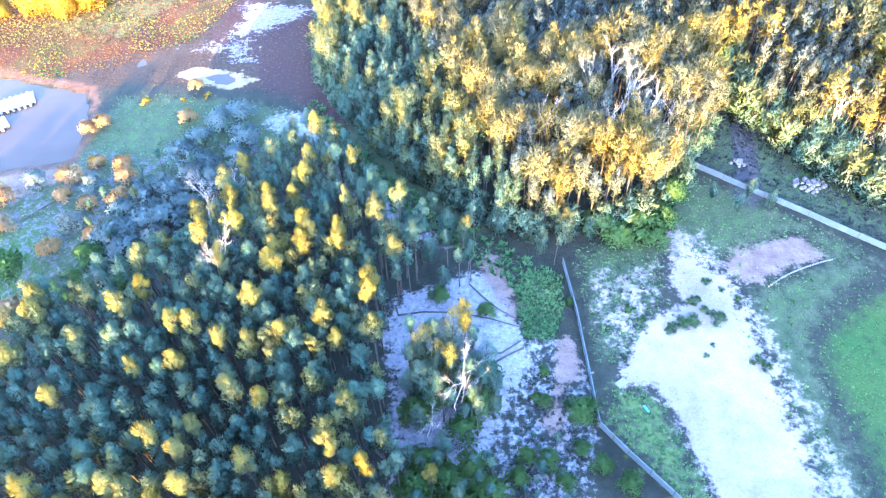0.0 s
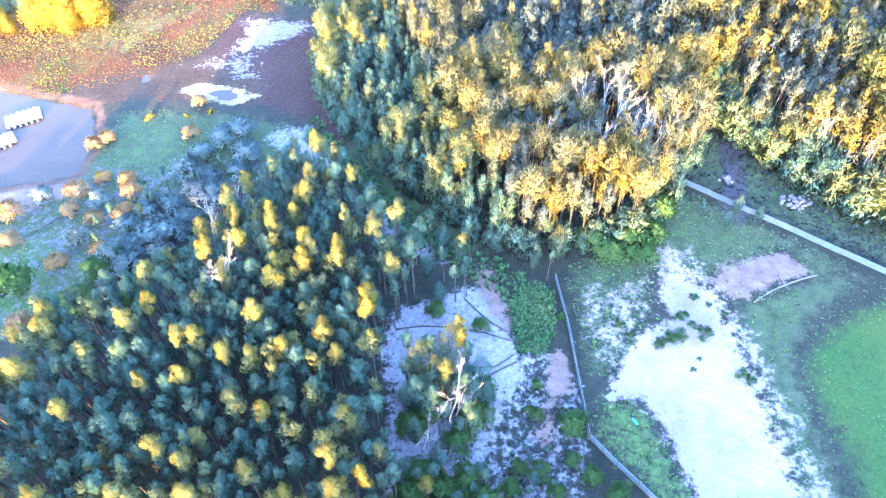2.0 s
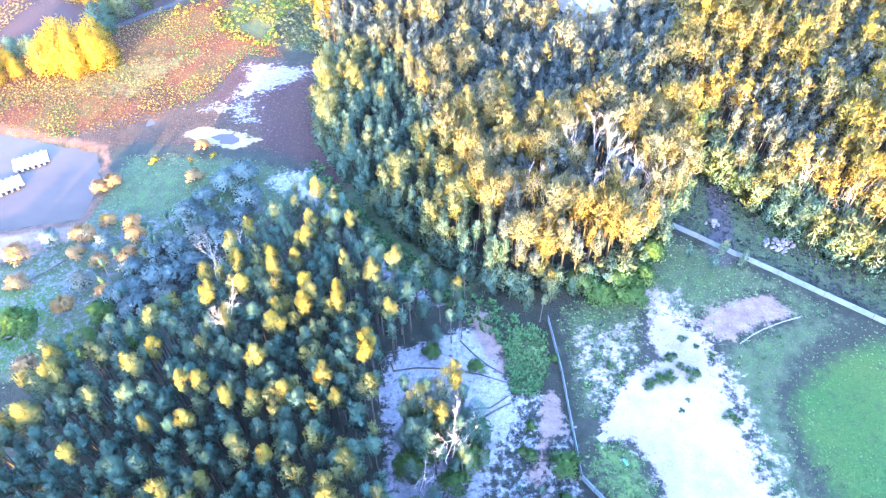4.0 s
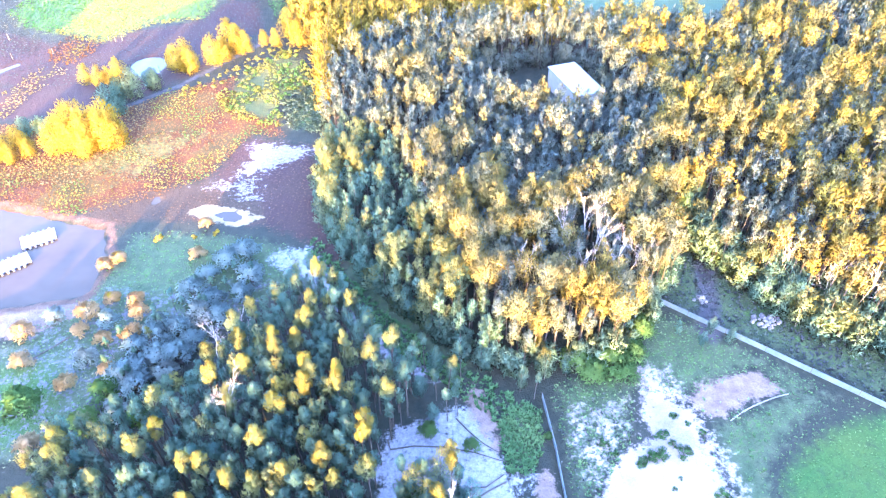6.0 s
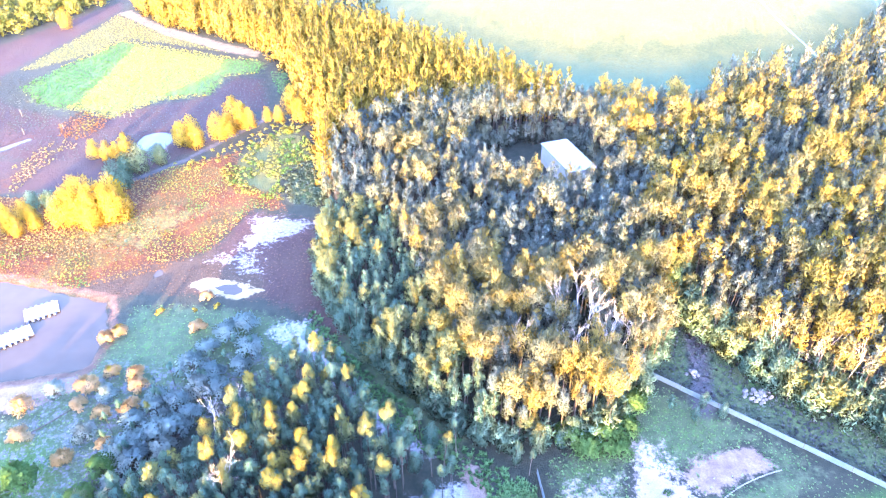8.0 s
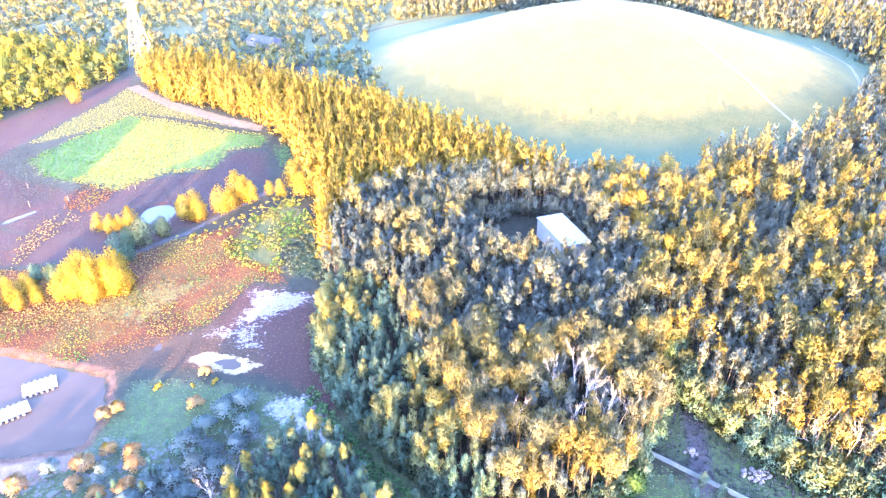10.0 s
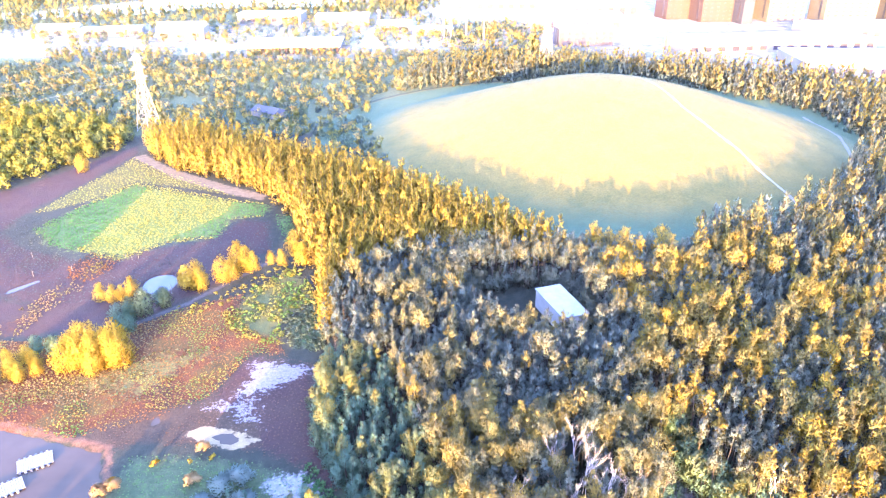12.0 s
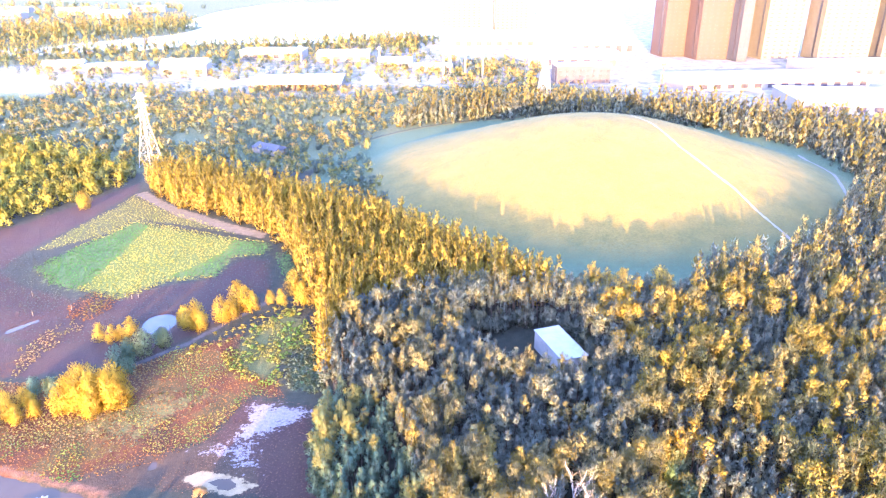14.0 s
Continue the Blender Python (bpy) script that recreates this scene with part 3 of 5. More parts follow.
def tree_shape(rng, tall, wide, clumps, leaves, size, bare=0.3, lean=0.04, limbs=7, sides=6, form="round", slim=0.46, lump=0.46):
    """Trunk and crown (corners, quads) of one tree that stands at 0, 0, 0."""
    bend = rng.normal(size=2) * lean * tall
    spine = lambda h: np.array([bend[0] * h * h, bend[1] * h * h, tall * h])
    paths = [[(spine(h), 0.011 * tall * (1 - h) ** 0.8 + 0.012) for h in (0, 0.15, 0.35, 0.6, 0.85, 0.97)]]
    cen, rad = [], []
    for k in range(clumps):
        f = (k + rng.uniform(0.2, 0.8)) / clumps
        h = bare + (0.96 - bare) * f
        if form == "plume":          # widest low down, drawn up to a point
            r = wide * 0.5 * (0.25 + 0.75 * math.sin(math.pi * min(1, 0.30 + 0.7 * f)) ** 0.8)
        elif form == "vase":         # a fan of limbs under a broad feathery top
            r = wide * 0.5 * (0.15 + 0.85 * math.sin(math.pi * min(1, 0.06 + 0.84 * f ** 1.5)) ** 0.8)
        else:                        # an egg with a rounded tip
            r = wide * 0.5 * (0.12 + 0.88 * math.sin(math.pi * min(1, 0.10 + 0.86 * f)) ** 0.7)
        a = k * 2.4 + rng.uniform(-0.5, 0.5)
        o = r * (1.08 - lump) * rng.uniform(0.55, 1.0) * (f < 0.93)
        c = spine(h) + np.array([math.cos(a) * o, math.sin(a) * o, 0])
        cen.append(c)
        rad.append(max(lump * r, wide * 0.15) * rng.uniform(0.85, 1.2))
        if k % max(1, clumps // limbs) == 0:
            s = spine(max(0.12, h - (0.30 if form == "vase" else 0.18)))
            paths.append([(s, 0.0045 * tall), ((s + c) / 2 + (0, 0, 0.012 * tall), 0.003 * tall), (c, 0.012)])
    return tubes(paths, sides), leaf_cloud(np.array(cen), np.array(rad), leaves, size, rng, 0.75 if form != "plume" else 1.0, slim, 1.45 if form == "plume" else 1.15)


def sun_tip_tint(c, tone, base=0.32, low=0.55):
    """Sunlit gold painted towards a crown's tips, shaded tone below; base 1 is even."""
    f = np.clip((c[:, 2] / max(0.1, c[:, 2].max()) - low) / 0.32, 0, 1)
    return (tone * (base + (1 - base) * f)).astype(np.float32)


def flat_mesh(name, shape, material, tone=0.5, base=1.0):
    me = mesh_from(name, *shape[:2])
    if len(shape) > 2:
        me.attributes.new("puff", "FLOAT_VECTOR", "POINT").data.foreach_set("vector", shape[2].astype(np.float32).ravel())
        me.attributes.new("tint", "FLOAT", "POINT").data.foreach_set("value", sun_tip_tint(shape[0], tone, base))
    me.materials.append(material)
    return me


def make_tree(kind, label, shape, leaf, bark, at, group="", tone=0.5, base=1.0):
    """A tree as a thing: an empty at its foot with trunk and crown under it."""
    ob = tagged(new(kind), label, "tree", group)
    trunk = new("trunk", flat_mesh("trunk", shape[0], bark))
    trunk.parent = ob
    if len(shape[1][1]):
        crown = new("crown", flat_mesh("crown", shape[1], leaf, tone, base))
        crown.parent = ob
    ob.matrix_basis = at
    return ob


def stand(poly, step, seed, keep=None):
    """Places in an outline at about an even spacing, jittered."""
    rng = np.random.RandomState(seed)
    xs, ys = [p[0] for p in poly], [p[1] for p in poly]
    x, y = np.meshgrid(np.arange(min(xs), max(xs), step), np.arange(min(ys), max(ys), step * 0.87))
    x[1::2] += step / 2
    x, y = x.ravel() + rng.uniform(-0.42, 0.42, x.size) * step, y.ravel() + rng.uniform(-0.42, 0.42, x.size) * step
    ok = inside(poly, x, y) > 0
    if keep is not None:
        ok &= keep(x, y)
    return x[ok], y[ok], rng


def tri(f):
    return np.concatenate([f[:, (0, 1, 2)], f[:, (0, 2, 3)]])


def tall_mix(x, y, rng, lo, hi, share):
    """Sizes for a stand: patches of taller trees over a lower canopy."""
    odds = np.clip(share + 0.28 * waves(np.asarray(x), np.asarray(y), 26, 8), 0.05, 0.95)
    pick = rng.uniform(0, 1, len(x)) < odds
    return np.where(pick, rng.uniform(0.86, 1.02, len(x)), rng.uniform(0.70, 0.87, len(x))) * hi, pick


def forest(name, label, places, shapes, scales, leaf, bark, rng, tones=(0.0, 1.0), share=0.4, broad=None, base=0.6, many=0.35):
    """A wood too large to count: many trees in one mesh."""
    x, y = places
    z = height(x, y)
    sizes, tall = tall_mix(x, y, rng, *scales, share)
    cos, faces, mats, tint, puffs, at = [], [], [], [], [], 0
    for k in range(len(x)):
        pool = broad if broad and tall[k] and rng.uniform() < many else shapes
        trunk, crown = pool[rng.randint(len(pool))]
        a, s = rng.uniform(0, 6.28), sizes[k]
        w = s * rng.uniform(0.9, 1.3)
        ca, sa = math.cos(a) * w, math.sin(a) * w
        # taller trees take the painted sunlit end of the ramp, low ones the shaded end
        tone = tones[0] + (tones[1] - tones[0]) * np.clip(rng.uniform(0.0, 0.42) + 0.57 * tall[k], 0, 0.999)
        for part_index, (c, f, n) in enumerate(((trunk[0], tri(trunk[1]), trunk[0] * 0), crown)):
            puffs.append(np.stack([n[:, 0] * math.cos(a) - n[:, 1] * math.sin(a), n[:, 0] * math.sin(a) + n[:, 1] * math.cos(a), n[:, 2]], 1))
            cos.append(np.stack([c[:, 0] * ca - c[:, 1] * sa + x[k], c[:, 0] * sa + c[:, 1] * ca + y[k], c[:, 2] * s + z[k] - 0.05], 1))
            faces.append(f + at)
            mats.append(np.full(len(f), part_index, np.int32))
            tint.append(sun_tip_tint(c, tone, base, 0.55 if base < 0.5 else 0.4))
            at += len(c)
    me = mesh_from(name, np.concatenate(cos), np.concatenate(faces))
    me.materials.append(bark)
    me.materials.append(leaf)
    me.polygons.foreach_set("material_index", np.concatenate(mats))
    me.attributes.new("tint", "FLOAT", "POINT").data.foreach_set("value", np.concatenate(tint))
    me.attributes.new("puff", "FLOAT_VECTOR", "POINT").data.foreach_set("vector", np.concatenate(puffs).astype(np.float32).ravel())
    return tagged(new(name, me), label, "trees", kind="stuff")


LEFT_STAND = [(-40, 43), (-35, 46), (-29, 51), (-24, 60), (-20, 68), (-16, 68), (-11, 62), (-6.5, 55), (-3, 50), (-5.5, 44), (-7.4, 40), (-6.9, 30), (-5, 24), (-5, 14), (-44, 14), (-46, 32), (-43, 41)]
RIGHT_NEAR = [(-20.5, 106), (-20.5, 97), (-18, 85), (-13, 75), (-8, 67), (-1.5, 59.5), (5.5, 54), (14, 54.5), (22, 56), (27, 62), (33, 70), (35.5, 84), (10, 84), (-4, 100)]
WOOD_CORE = [(-20, 107), (-4, 100), (10, 84), (35.5, 84), (37, 86), (40, 84), (40, 73), (50, 63), (60, 56), (75, 52), (90, 52), (135, 118), (110, 140), (61, 145), (33, 150), (0, 150), (-20, 140), (-23, 117)]
WOOD_EAST = [(110, 140), (135, 118), (152, 160), (155, 205), (150, 225), (118, 186), (94, 166), (72, 162), (61, 145)]
WOOD_NORTH = [(-20, 140), (0, 150), (33, 150), (33, 156), (10, 178), (-12, 203), (-50, 232), (-96, 262), (-110, 250), (-90, 226), (-69, 214), (-55, 204), (-43, 185), (-27, 143), (-23, 117)]
SHED_CLEARING = [(9, 136), (24, 138), (31, 136), (35, 117), (31, 111), (22, 110), (13, 116), (7, 127)]

rng = np.random.RandomState(5)
near_shapes = [tree_shape(rng, rng.uniform(9.4, 11.0), rng.uniform(1.9, 2.5), 11, 2000, 0.13, 0.66, slim=0.27, lump=0.5) for k in range(8)]
mid_shapes = [tree_shape(rng, rng.uniform(10, 12.5), rng.uniform(1.9, 2.5), 8, 300, 0.225, 0.58, limbs=2, sides=3, slim=0.36, lump=0.58) for k in range(10)]
belt_shapes = [tree_shape(rng, rng.uniform(10, 13), rng.uniform(3.2, 4.0), 8, 270, 0.4, 0.06, limbs=1, sides=3, form="plume", slim=0.38, lump=0.6) for k in range(8)]
shade_shapes = [tree_shape(rng, rng.uniform(10, 12), rng.uniform(4.5, 5.5), 14, 150, 0.8, 0.2, limbs=1, sides=3, slim=0.5) for k in range(4)]
round_shapes = [tree_shape(rng, rng.uniform(5.5, 7), rng.uniform(6.0, 7.5), 12, 240, 0.48, 0.04, limbs=1, sides=3) for k in range(8)]
sparse_round = [tree_shape(rng, rng.uniform(5.5, 7), rng.uniform(5.5, 7.5), 7, 70, 0.8, 0.04, limbs=1, sides=3, lump=0.6) for k in range(6)]
broad_shapes = [tree_shape(rng, rng.uniform(9.5, 11), rng.uniform(4.2, 5.0), 24, 2800, 0.19, 0.14, limbs=10, slim=0.28) for k in range(3)]
broad_mid = [tree_shape(rng, rng.uniform(10.5, 12), rng.uniform(3.6, 4.8), 16, 600, 0.26, 0.60, limbs=7, sides=3, form="vase", slim=0.34) for k in range(5)]
wood_shapes = [tree_shape(rng, rng.uniform(10, 12), rng.uniform(2.1, 2.8), 10, 800, 0.175, 0.52, limbs=4, sides=4, slim=0.3, lump=0.52) for k in range(8)]
broad_wood = [tree_shape(rng, rng.uniform(10.5, 12), rng.uniform(3.4, 4.4), 18, 1350, 0.21, 0.50, limbs=9, sides=4, form="vase", slim=0.3) for k in range(4)]
slim_shapes = [tree_shape(rng, rng.uniform(9.4, 11), rng.uniform(1.8, 2.4), 8, 600, 0.165, 0.60, limbs=3, sides=4, slim=0.3, lump=0.55) for k in range(8)]
young_shapes = [tree_shape(rng, rng.uniform(5, 6.5), rng.uniform(3.2, 4.2), 10, 600, 0.26, 0.08, limbs=3, sides=3, slim=0.32, lump=0.5) for k in range(5)]
narrow_far = [tree_shape(rng, rng.uniform(9, 12), rng.uniform(3.4, 4.4), 7, 110, 0.6, 0.02, limbs=1, sides=3, form="plume") for k in range(6)]
low_things, tall_things = [], []
for k, s in enumerate(near_shapes):
    # low trees in the shaded tone, tall ones with sunlight painted on their tips
    for things, tone, words in ((low_things, 0.16, "slender she-oak with blue-green foliage on sandy ground"), (tall_things, 0.82, "tall she-oak above its neighbours, crown tips painted sunlit gold")):
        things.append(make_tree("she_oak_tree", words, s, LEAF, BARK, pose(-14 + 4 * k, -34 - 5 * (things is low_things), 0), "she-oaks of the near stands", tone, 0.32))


def place_trees(poly, step, seed, lo, hi, keep=None, share=0.32):
    x, y, r = stand(poly, step, seed, keep)
    z = height(x, y)
    sizes, tall = tall_mix(x, y, r, lo, hi, share)
    for k in range(len(x)):
        src = (tall_things if tall[k] else low_things)[r.randint(len(low_things))]
        s = float(sizes[k])
        copy_thing(src, pose(x[k], y[k], z[k] - 0.05, 0, 0, r.uniform(0, 360)) @ Matrix.Diagonal((s * r.uniform(0.8, 1.1), s * r.uniform(0.8, 1.1), s, 1)))
    return len(x)


CLUMP = [(-5, 38), (2, 38.5), (4, 33), (3, 29), (-2, 29), (-5, 33)]
CLUMP_LOW = [(-4, 28), (3, 27.5), (4, 23), (0, 14), (-5, 14)]
place_trees(LEFT_STAND, 2.9, 11, 0.72, 1.12, lambda x, y: y > 17, 0.4)
x, y, r = stand(LEFT_STAND, 1.75, 19, lambda x, y: y > 17)
forest("she_oak_wood", "young slender she-oaks filling the near stand", (x, y), slim_shapes, (0.7, 0.99), LEAF, BARK, r, (0.0, 0.8), 0.2, None, 0.4)
place_trees([(-40, 49), (-36, 61), (-30, 67), (-25, 73), (-29, 75), (-37, 69), (-44, 57)], 2.9, 36, 0.4, 0.55, None, 0.0)
x, y, r = stand(LEFT_STAND, 2.0, 11, lambda x, y: y <= 17)
forest("she_oak_wood", "edge of the she-oak stand under the camera", (x, y), mid_shapes, (0.75, 1.08), LEAF, BARK, r, (0.05, 0.9))
place_trees(CLUMP, 2.0, 31, 0.75, 0.95)
place_trees(CLUMP_LOW, 2.3, 32, 0.5, 0.72)
place_trees([(-3.5, 56), (2.5, 54), (3, 49), (-1, 44.5), (-5, 48)], 3.0, 33, 0.5, 0.8)
place_trees([(7.5, 52.5), (17.5, 53.5), (17, 50.5), (8.5, 48.5)], 3.4, 34, 0.45, 0.65)
place_trees([(5, 29), (10, 29), (10, 22), (5, 16)], 2.3, 35, 0.25, 0.42)
DEAD_AT = [(21, 70), (17, 73), (24, 66), (11.5, 66.5), (27, 69), (20.5, 75.5), (19, 66)]
free = lambda x, y: np.min([np.hypot(x - a, y - b) for a, b in DEAD_AT], axis=0) > 1.7
x, y, r = stand(RIGHT_NEAR, 1.9, 18, lambda x, y: (x + 0.35 * (y - 60) > 6) & free(x, y))
forest("she_oak_wood", "wood of tall she-oaks painted sunlit gold beside the clearing", (x, y), wood_shapes, (0.8, 1.12), LEAF_SLATE, BARK, r, (0.1, 1.0), 0.5, broad_wood, 0.55)
x, y, r = stand(RIGHT_NEAR, 1.9, 12, lambda x, y: x + 0.35 * (y - 60) <= 6)
forest("she_oak_wood", "dense wood of slender she-oaks beside the clearing", (x, y), wood_shapes, (0.8, 0.96), LEAF, BARK, r, (0.0, 0.75), 0.3, broad_wood, 0.5, 0.1)
clear = lambda x, y: inside(SHED_CLEARING, x, y) < 0
x, y, r = stand(WOOD_CORE, 1.85, 13, lambda x, y: clear(x, y) & (x < 36))
forest("she_oak_wood", "wide dense wood of blue-green she-oaks, tops painted sunlit gold", (x, y), mid_shapes, (0.75, 1.12), LEAF_SLATE, BARK, r, (0.0, 0.85), 0.27, broad_mid, 0.5, 0.16)
x, y, r = stand(WOOD_CORE, 1.95, 17, lambda x, y: clear(x, y) & (x >= 36) & (x < 0.6 * y + 34))
forest("she_oak_wood", "wide wood of she-oaks with painted sunlit tips beyond the fence", (x, y), mid_shapes, (0.75, 1.18), LEAF_SLATE, BARK, r, (0.12, 1.05), np.where(y < 105, 0.42, 0.33), broad_mid, 0.5, 0.1)
EDGE = [(38.5, 86), (38.5, 74), (48, 63), (59, 55), (75, 49.5), (76, 53), (61, 59), (51, 66), (42, 76), (41.5, 86)]
MANTLE = [(-20.5, 104), (-21, 92), (-18, 82), (-12, 72), (-6, 64), (0, 58), (6, 53.5), (14, 52.5), (22, 54.5), (28, 61), (33, 69), (35, 80), (33, 80), (31, 70), (26, 63.5), (20.5, 57.5), (14, 56), (7, 56.5), (1, 61.5), (-5, 67), (-10, 74), (-15.5, 84), (-18.5, 94), (-18.5, 104)]
x, y, r = stand(MANTLE, 2.0, 70)
forest("young_wood", "bushy young she-oaks along the front of the wood", (x, y), young_shapes, (0.7, 1.05), LEAF, BARK, r, (0.0, 0.55), 0.3)
EDGE = [(38.5, 88), (38, 74), (46, 62), (57, 53), (74, 44), (76, 50), (61, 59), (51, 66), (42, 76), (41.5, 88)]
x, y, r = stand(EDGE, 2.1, 20)
forest("young_wood", "young grey-green she-oaks along the edge of the wood", (x, y), young_shapes, (0.8, 1.3), LEAF, BARK, r, (0.0, 0.6), 0.4)
x, y, r = stand(WOOD_EAST, 3.0, 15)
forest("mixed_wood", "mixed wood of green and golden trees below the hill", (x, y), belt_shapes, (0.85, 1.3), LEAF_SLATE, BARK, r, (0.05, 0.95), 0.5)
x, y, r = stand(WOOD_NORTH, 2.5, 16, clear)
forest("golden_wood", "belt of tall trees painted sunlit gold along the field", (x, y), belt_shapes, (0.85, 1.12), LEAF_SLATE, BARK, r, (0.8, 0.98), 0.75, None, 0.8)

x, y, r = stand([(4, 141), (38, 141), (38, 107), (4, 107)], 2.0, 73, lambda x, y: np.abs(inside(SHED_CLEARING, x, y) + 0.6) < 1.3)
forest("young_wood", "bushy young trees round the clearing of the shed", (x, y), young_shapes, (0.8, 1.2), LEAF_SLATE, BARK, r, (0.0, 0.4), 0.3)
# unseen trees added behind the start of the walk, sized to shade the clearing
for outline, size in (([(-25, -14), (80, -14), (80, 4), (-25, 4)], 0.97), ([(-52, -14), (-25, -14), (-25, 4), (-52, 4)], 0.68), ([(-74, -14), (-52, -14), (-52, 4), (-74, 4)], 0.85), ([(-140, -14), (-74, -14), (-74, 4), (-140, 4)], 0.76)):
    x, y, r = stand(outline, 2.7, 14)
    forest("shade_wood", "unseen wood added behind the start to shade the clearing", (x, y), shade_shapes, (0.6, size), LEAF, BARK, r, (0, 1), 0.97)

# woods in the distance
for poly, step, seed, lo, hi, leaf, name, label in (
    ([(-142, 205), (-136, 218), (-127, 233), (-117, 258), (-122, 272), (-150, 292), (-182, 314), (-240, 335), (-215, 250), (-165, 175)], 5.0, 21, 0.7, 0.95, "round", "round_wood", "wood of round broad-crowned trees beside a track"),
    ([(-270, 345), (-185, 318), (-152, 296), (-123, 276), (-108, 268), (-50, 250), (-15, 225), (-25, 270), (-30, 330), (0, 380), (60, 400), (90, 440), (0, 460), (-300, 480)], 5.6, 22, 0.3, 0.75, "scrub", "scrub_wood", "open scrub of mixed gold and slate trees under the power lines"),
    ([(-25, 335), (-5, 352), (25, 360), (60, 365), (130, 345), (168, 300), (165, 230), (190, 205), (260, 230), (230, 330), (150, 400), (80, 420), (0, 400)], 4.4, 23, 0.85, 1.15, None, "hill_wood", "belt of trees round the far side of a grassy hill"),
    ([(-420, 480), (-150, 500), (60, 470), (90, 500), (0, 640), (-110, 700), (-190, 730), (-290, 690), (-400, 640)], 12.0, 24, 0.7, 1.1, "scrub", "town_trees", "scattered trees among low town buildings"),
    ([(-620, 660), (-425, 700), (-372, 755), (-300, 832), (-292, 920), (-340, 990), (-430, 960), (-620, 860)], 13.0, 25, 1.2, 1.7, "gold", "bank_wood", "wood on the far river bank"),
    ([(-400, 650), (-290, 688), (-190, 728), (-120, 745), (-20, 790), (10, 740), (-20, 640), (-110, 690), (-190, 700), (-290, 655), (-390, 610)], 8.5, 26, 1.0, 1.4, "gold", "bank_wood", "row of trees along the near river bank"),
    ([(8, 383), (10, 470), (14, 560), (60, 600), (86, 545), (62, 425), (38, 398)], 8.5, 28, 0.7, 1.1, "scrub", "golden_wood", "bright golden trees round lighting masts"),
    ([(-800, 1000), (-420, 1050), (-400, 1300), (-800, 1400)], 32.0, 27, 1.3, 2.0, "scrub", "suburb_trees", "trees among far houses across the river"),
):
    x, y, r = stand(poly, step, seed, lambda x, y: (inside(MEADOWS[0], x, y) < 0) & (waves(x, y, 60, seed) > (-0.7 if leaf == "scrub" else -9)))
    if leaf == "round":
        forest(name, label, (x, y), round_shapes, (lo, hi), LEAF_FAR, BARK, r, (0.42, 1.0), 0.55, None, 0.8)
    elif leaf == "scrub":
        forest(name, label, (x, y), sparse_round, (lo, hi), LEAF_SCRUB, BARK, r, (0.0, 0.99), 0.45, None, 0.8)
    elif leaf == "gold":
        forest(name, label, (x, y), narrow_far, (lo, hi), LEAF_SCRUB, BARK, r, (0.45, 1.0), 0.6)
    else:
        forest(name, label, (x, y), narrow_far, (lo, hi), LEAF_SLATE, BARK, r, (0.35, 0.95), 0.5)

# ---- built things ----
def box(bm, size, at, rz=0.0):
    """A box of that size that stands on at."""
    m = Matrix.Translation(at) @ Matrix.Rotation(rz, 4, "Z") @ Matrix.Translation((0, 0, size[2] / 2)) @ Matrix.Diagonal((*size, 1))
    bmesh.ops.create_cube(bm, size=1, matrix=m)


def beam(bm, a, b, w):
    a, b = Vector(a), Vector(b)
    m = Matrix.Translation((a + b) / 2) @ (b - a).to_track_quat("Z", "Y").to_matrix().to_4x4() @ Matrix.Diagonal((w, w, (b - a).length, 1))
    bmesh.ops.create_cube(bm, size=1, matrix=m)


def part(name, bm, material, parent, label=""):
    me = bpy.data.meshes.new(name)
    bm.to_mesh(me)
    bm.free()
    me.materials.append(material)
    ob = new(name, me)
    ob.parent = parent
    if label:
        ob["label"] = label
    return ob


def shed():
    ob = tagged(new("shed"), "long shed with a white sheet roof in a clearing", "shed")
    ob.matrix_basis = pose(27.45, 124.6, 0, 0, 0, -72.5)
    bm = bmesh.new()
    box(bm, (12.9, 5.8, 4.4), (0, 0, -0.1))
    part("wall", bm, GREY_SHEET, ob)
    bm = bmesh.new()
    box(bm, (13.4, 6.2, 0.22), (0, 0, 4.3))
    part("roof", bm, WHITE_SHEET, ob)


shed()


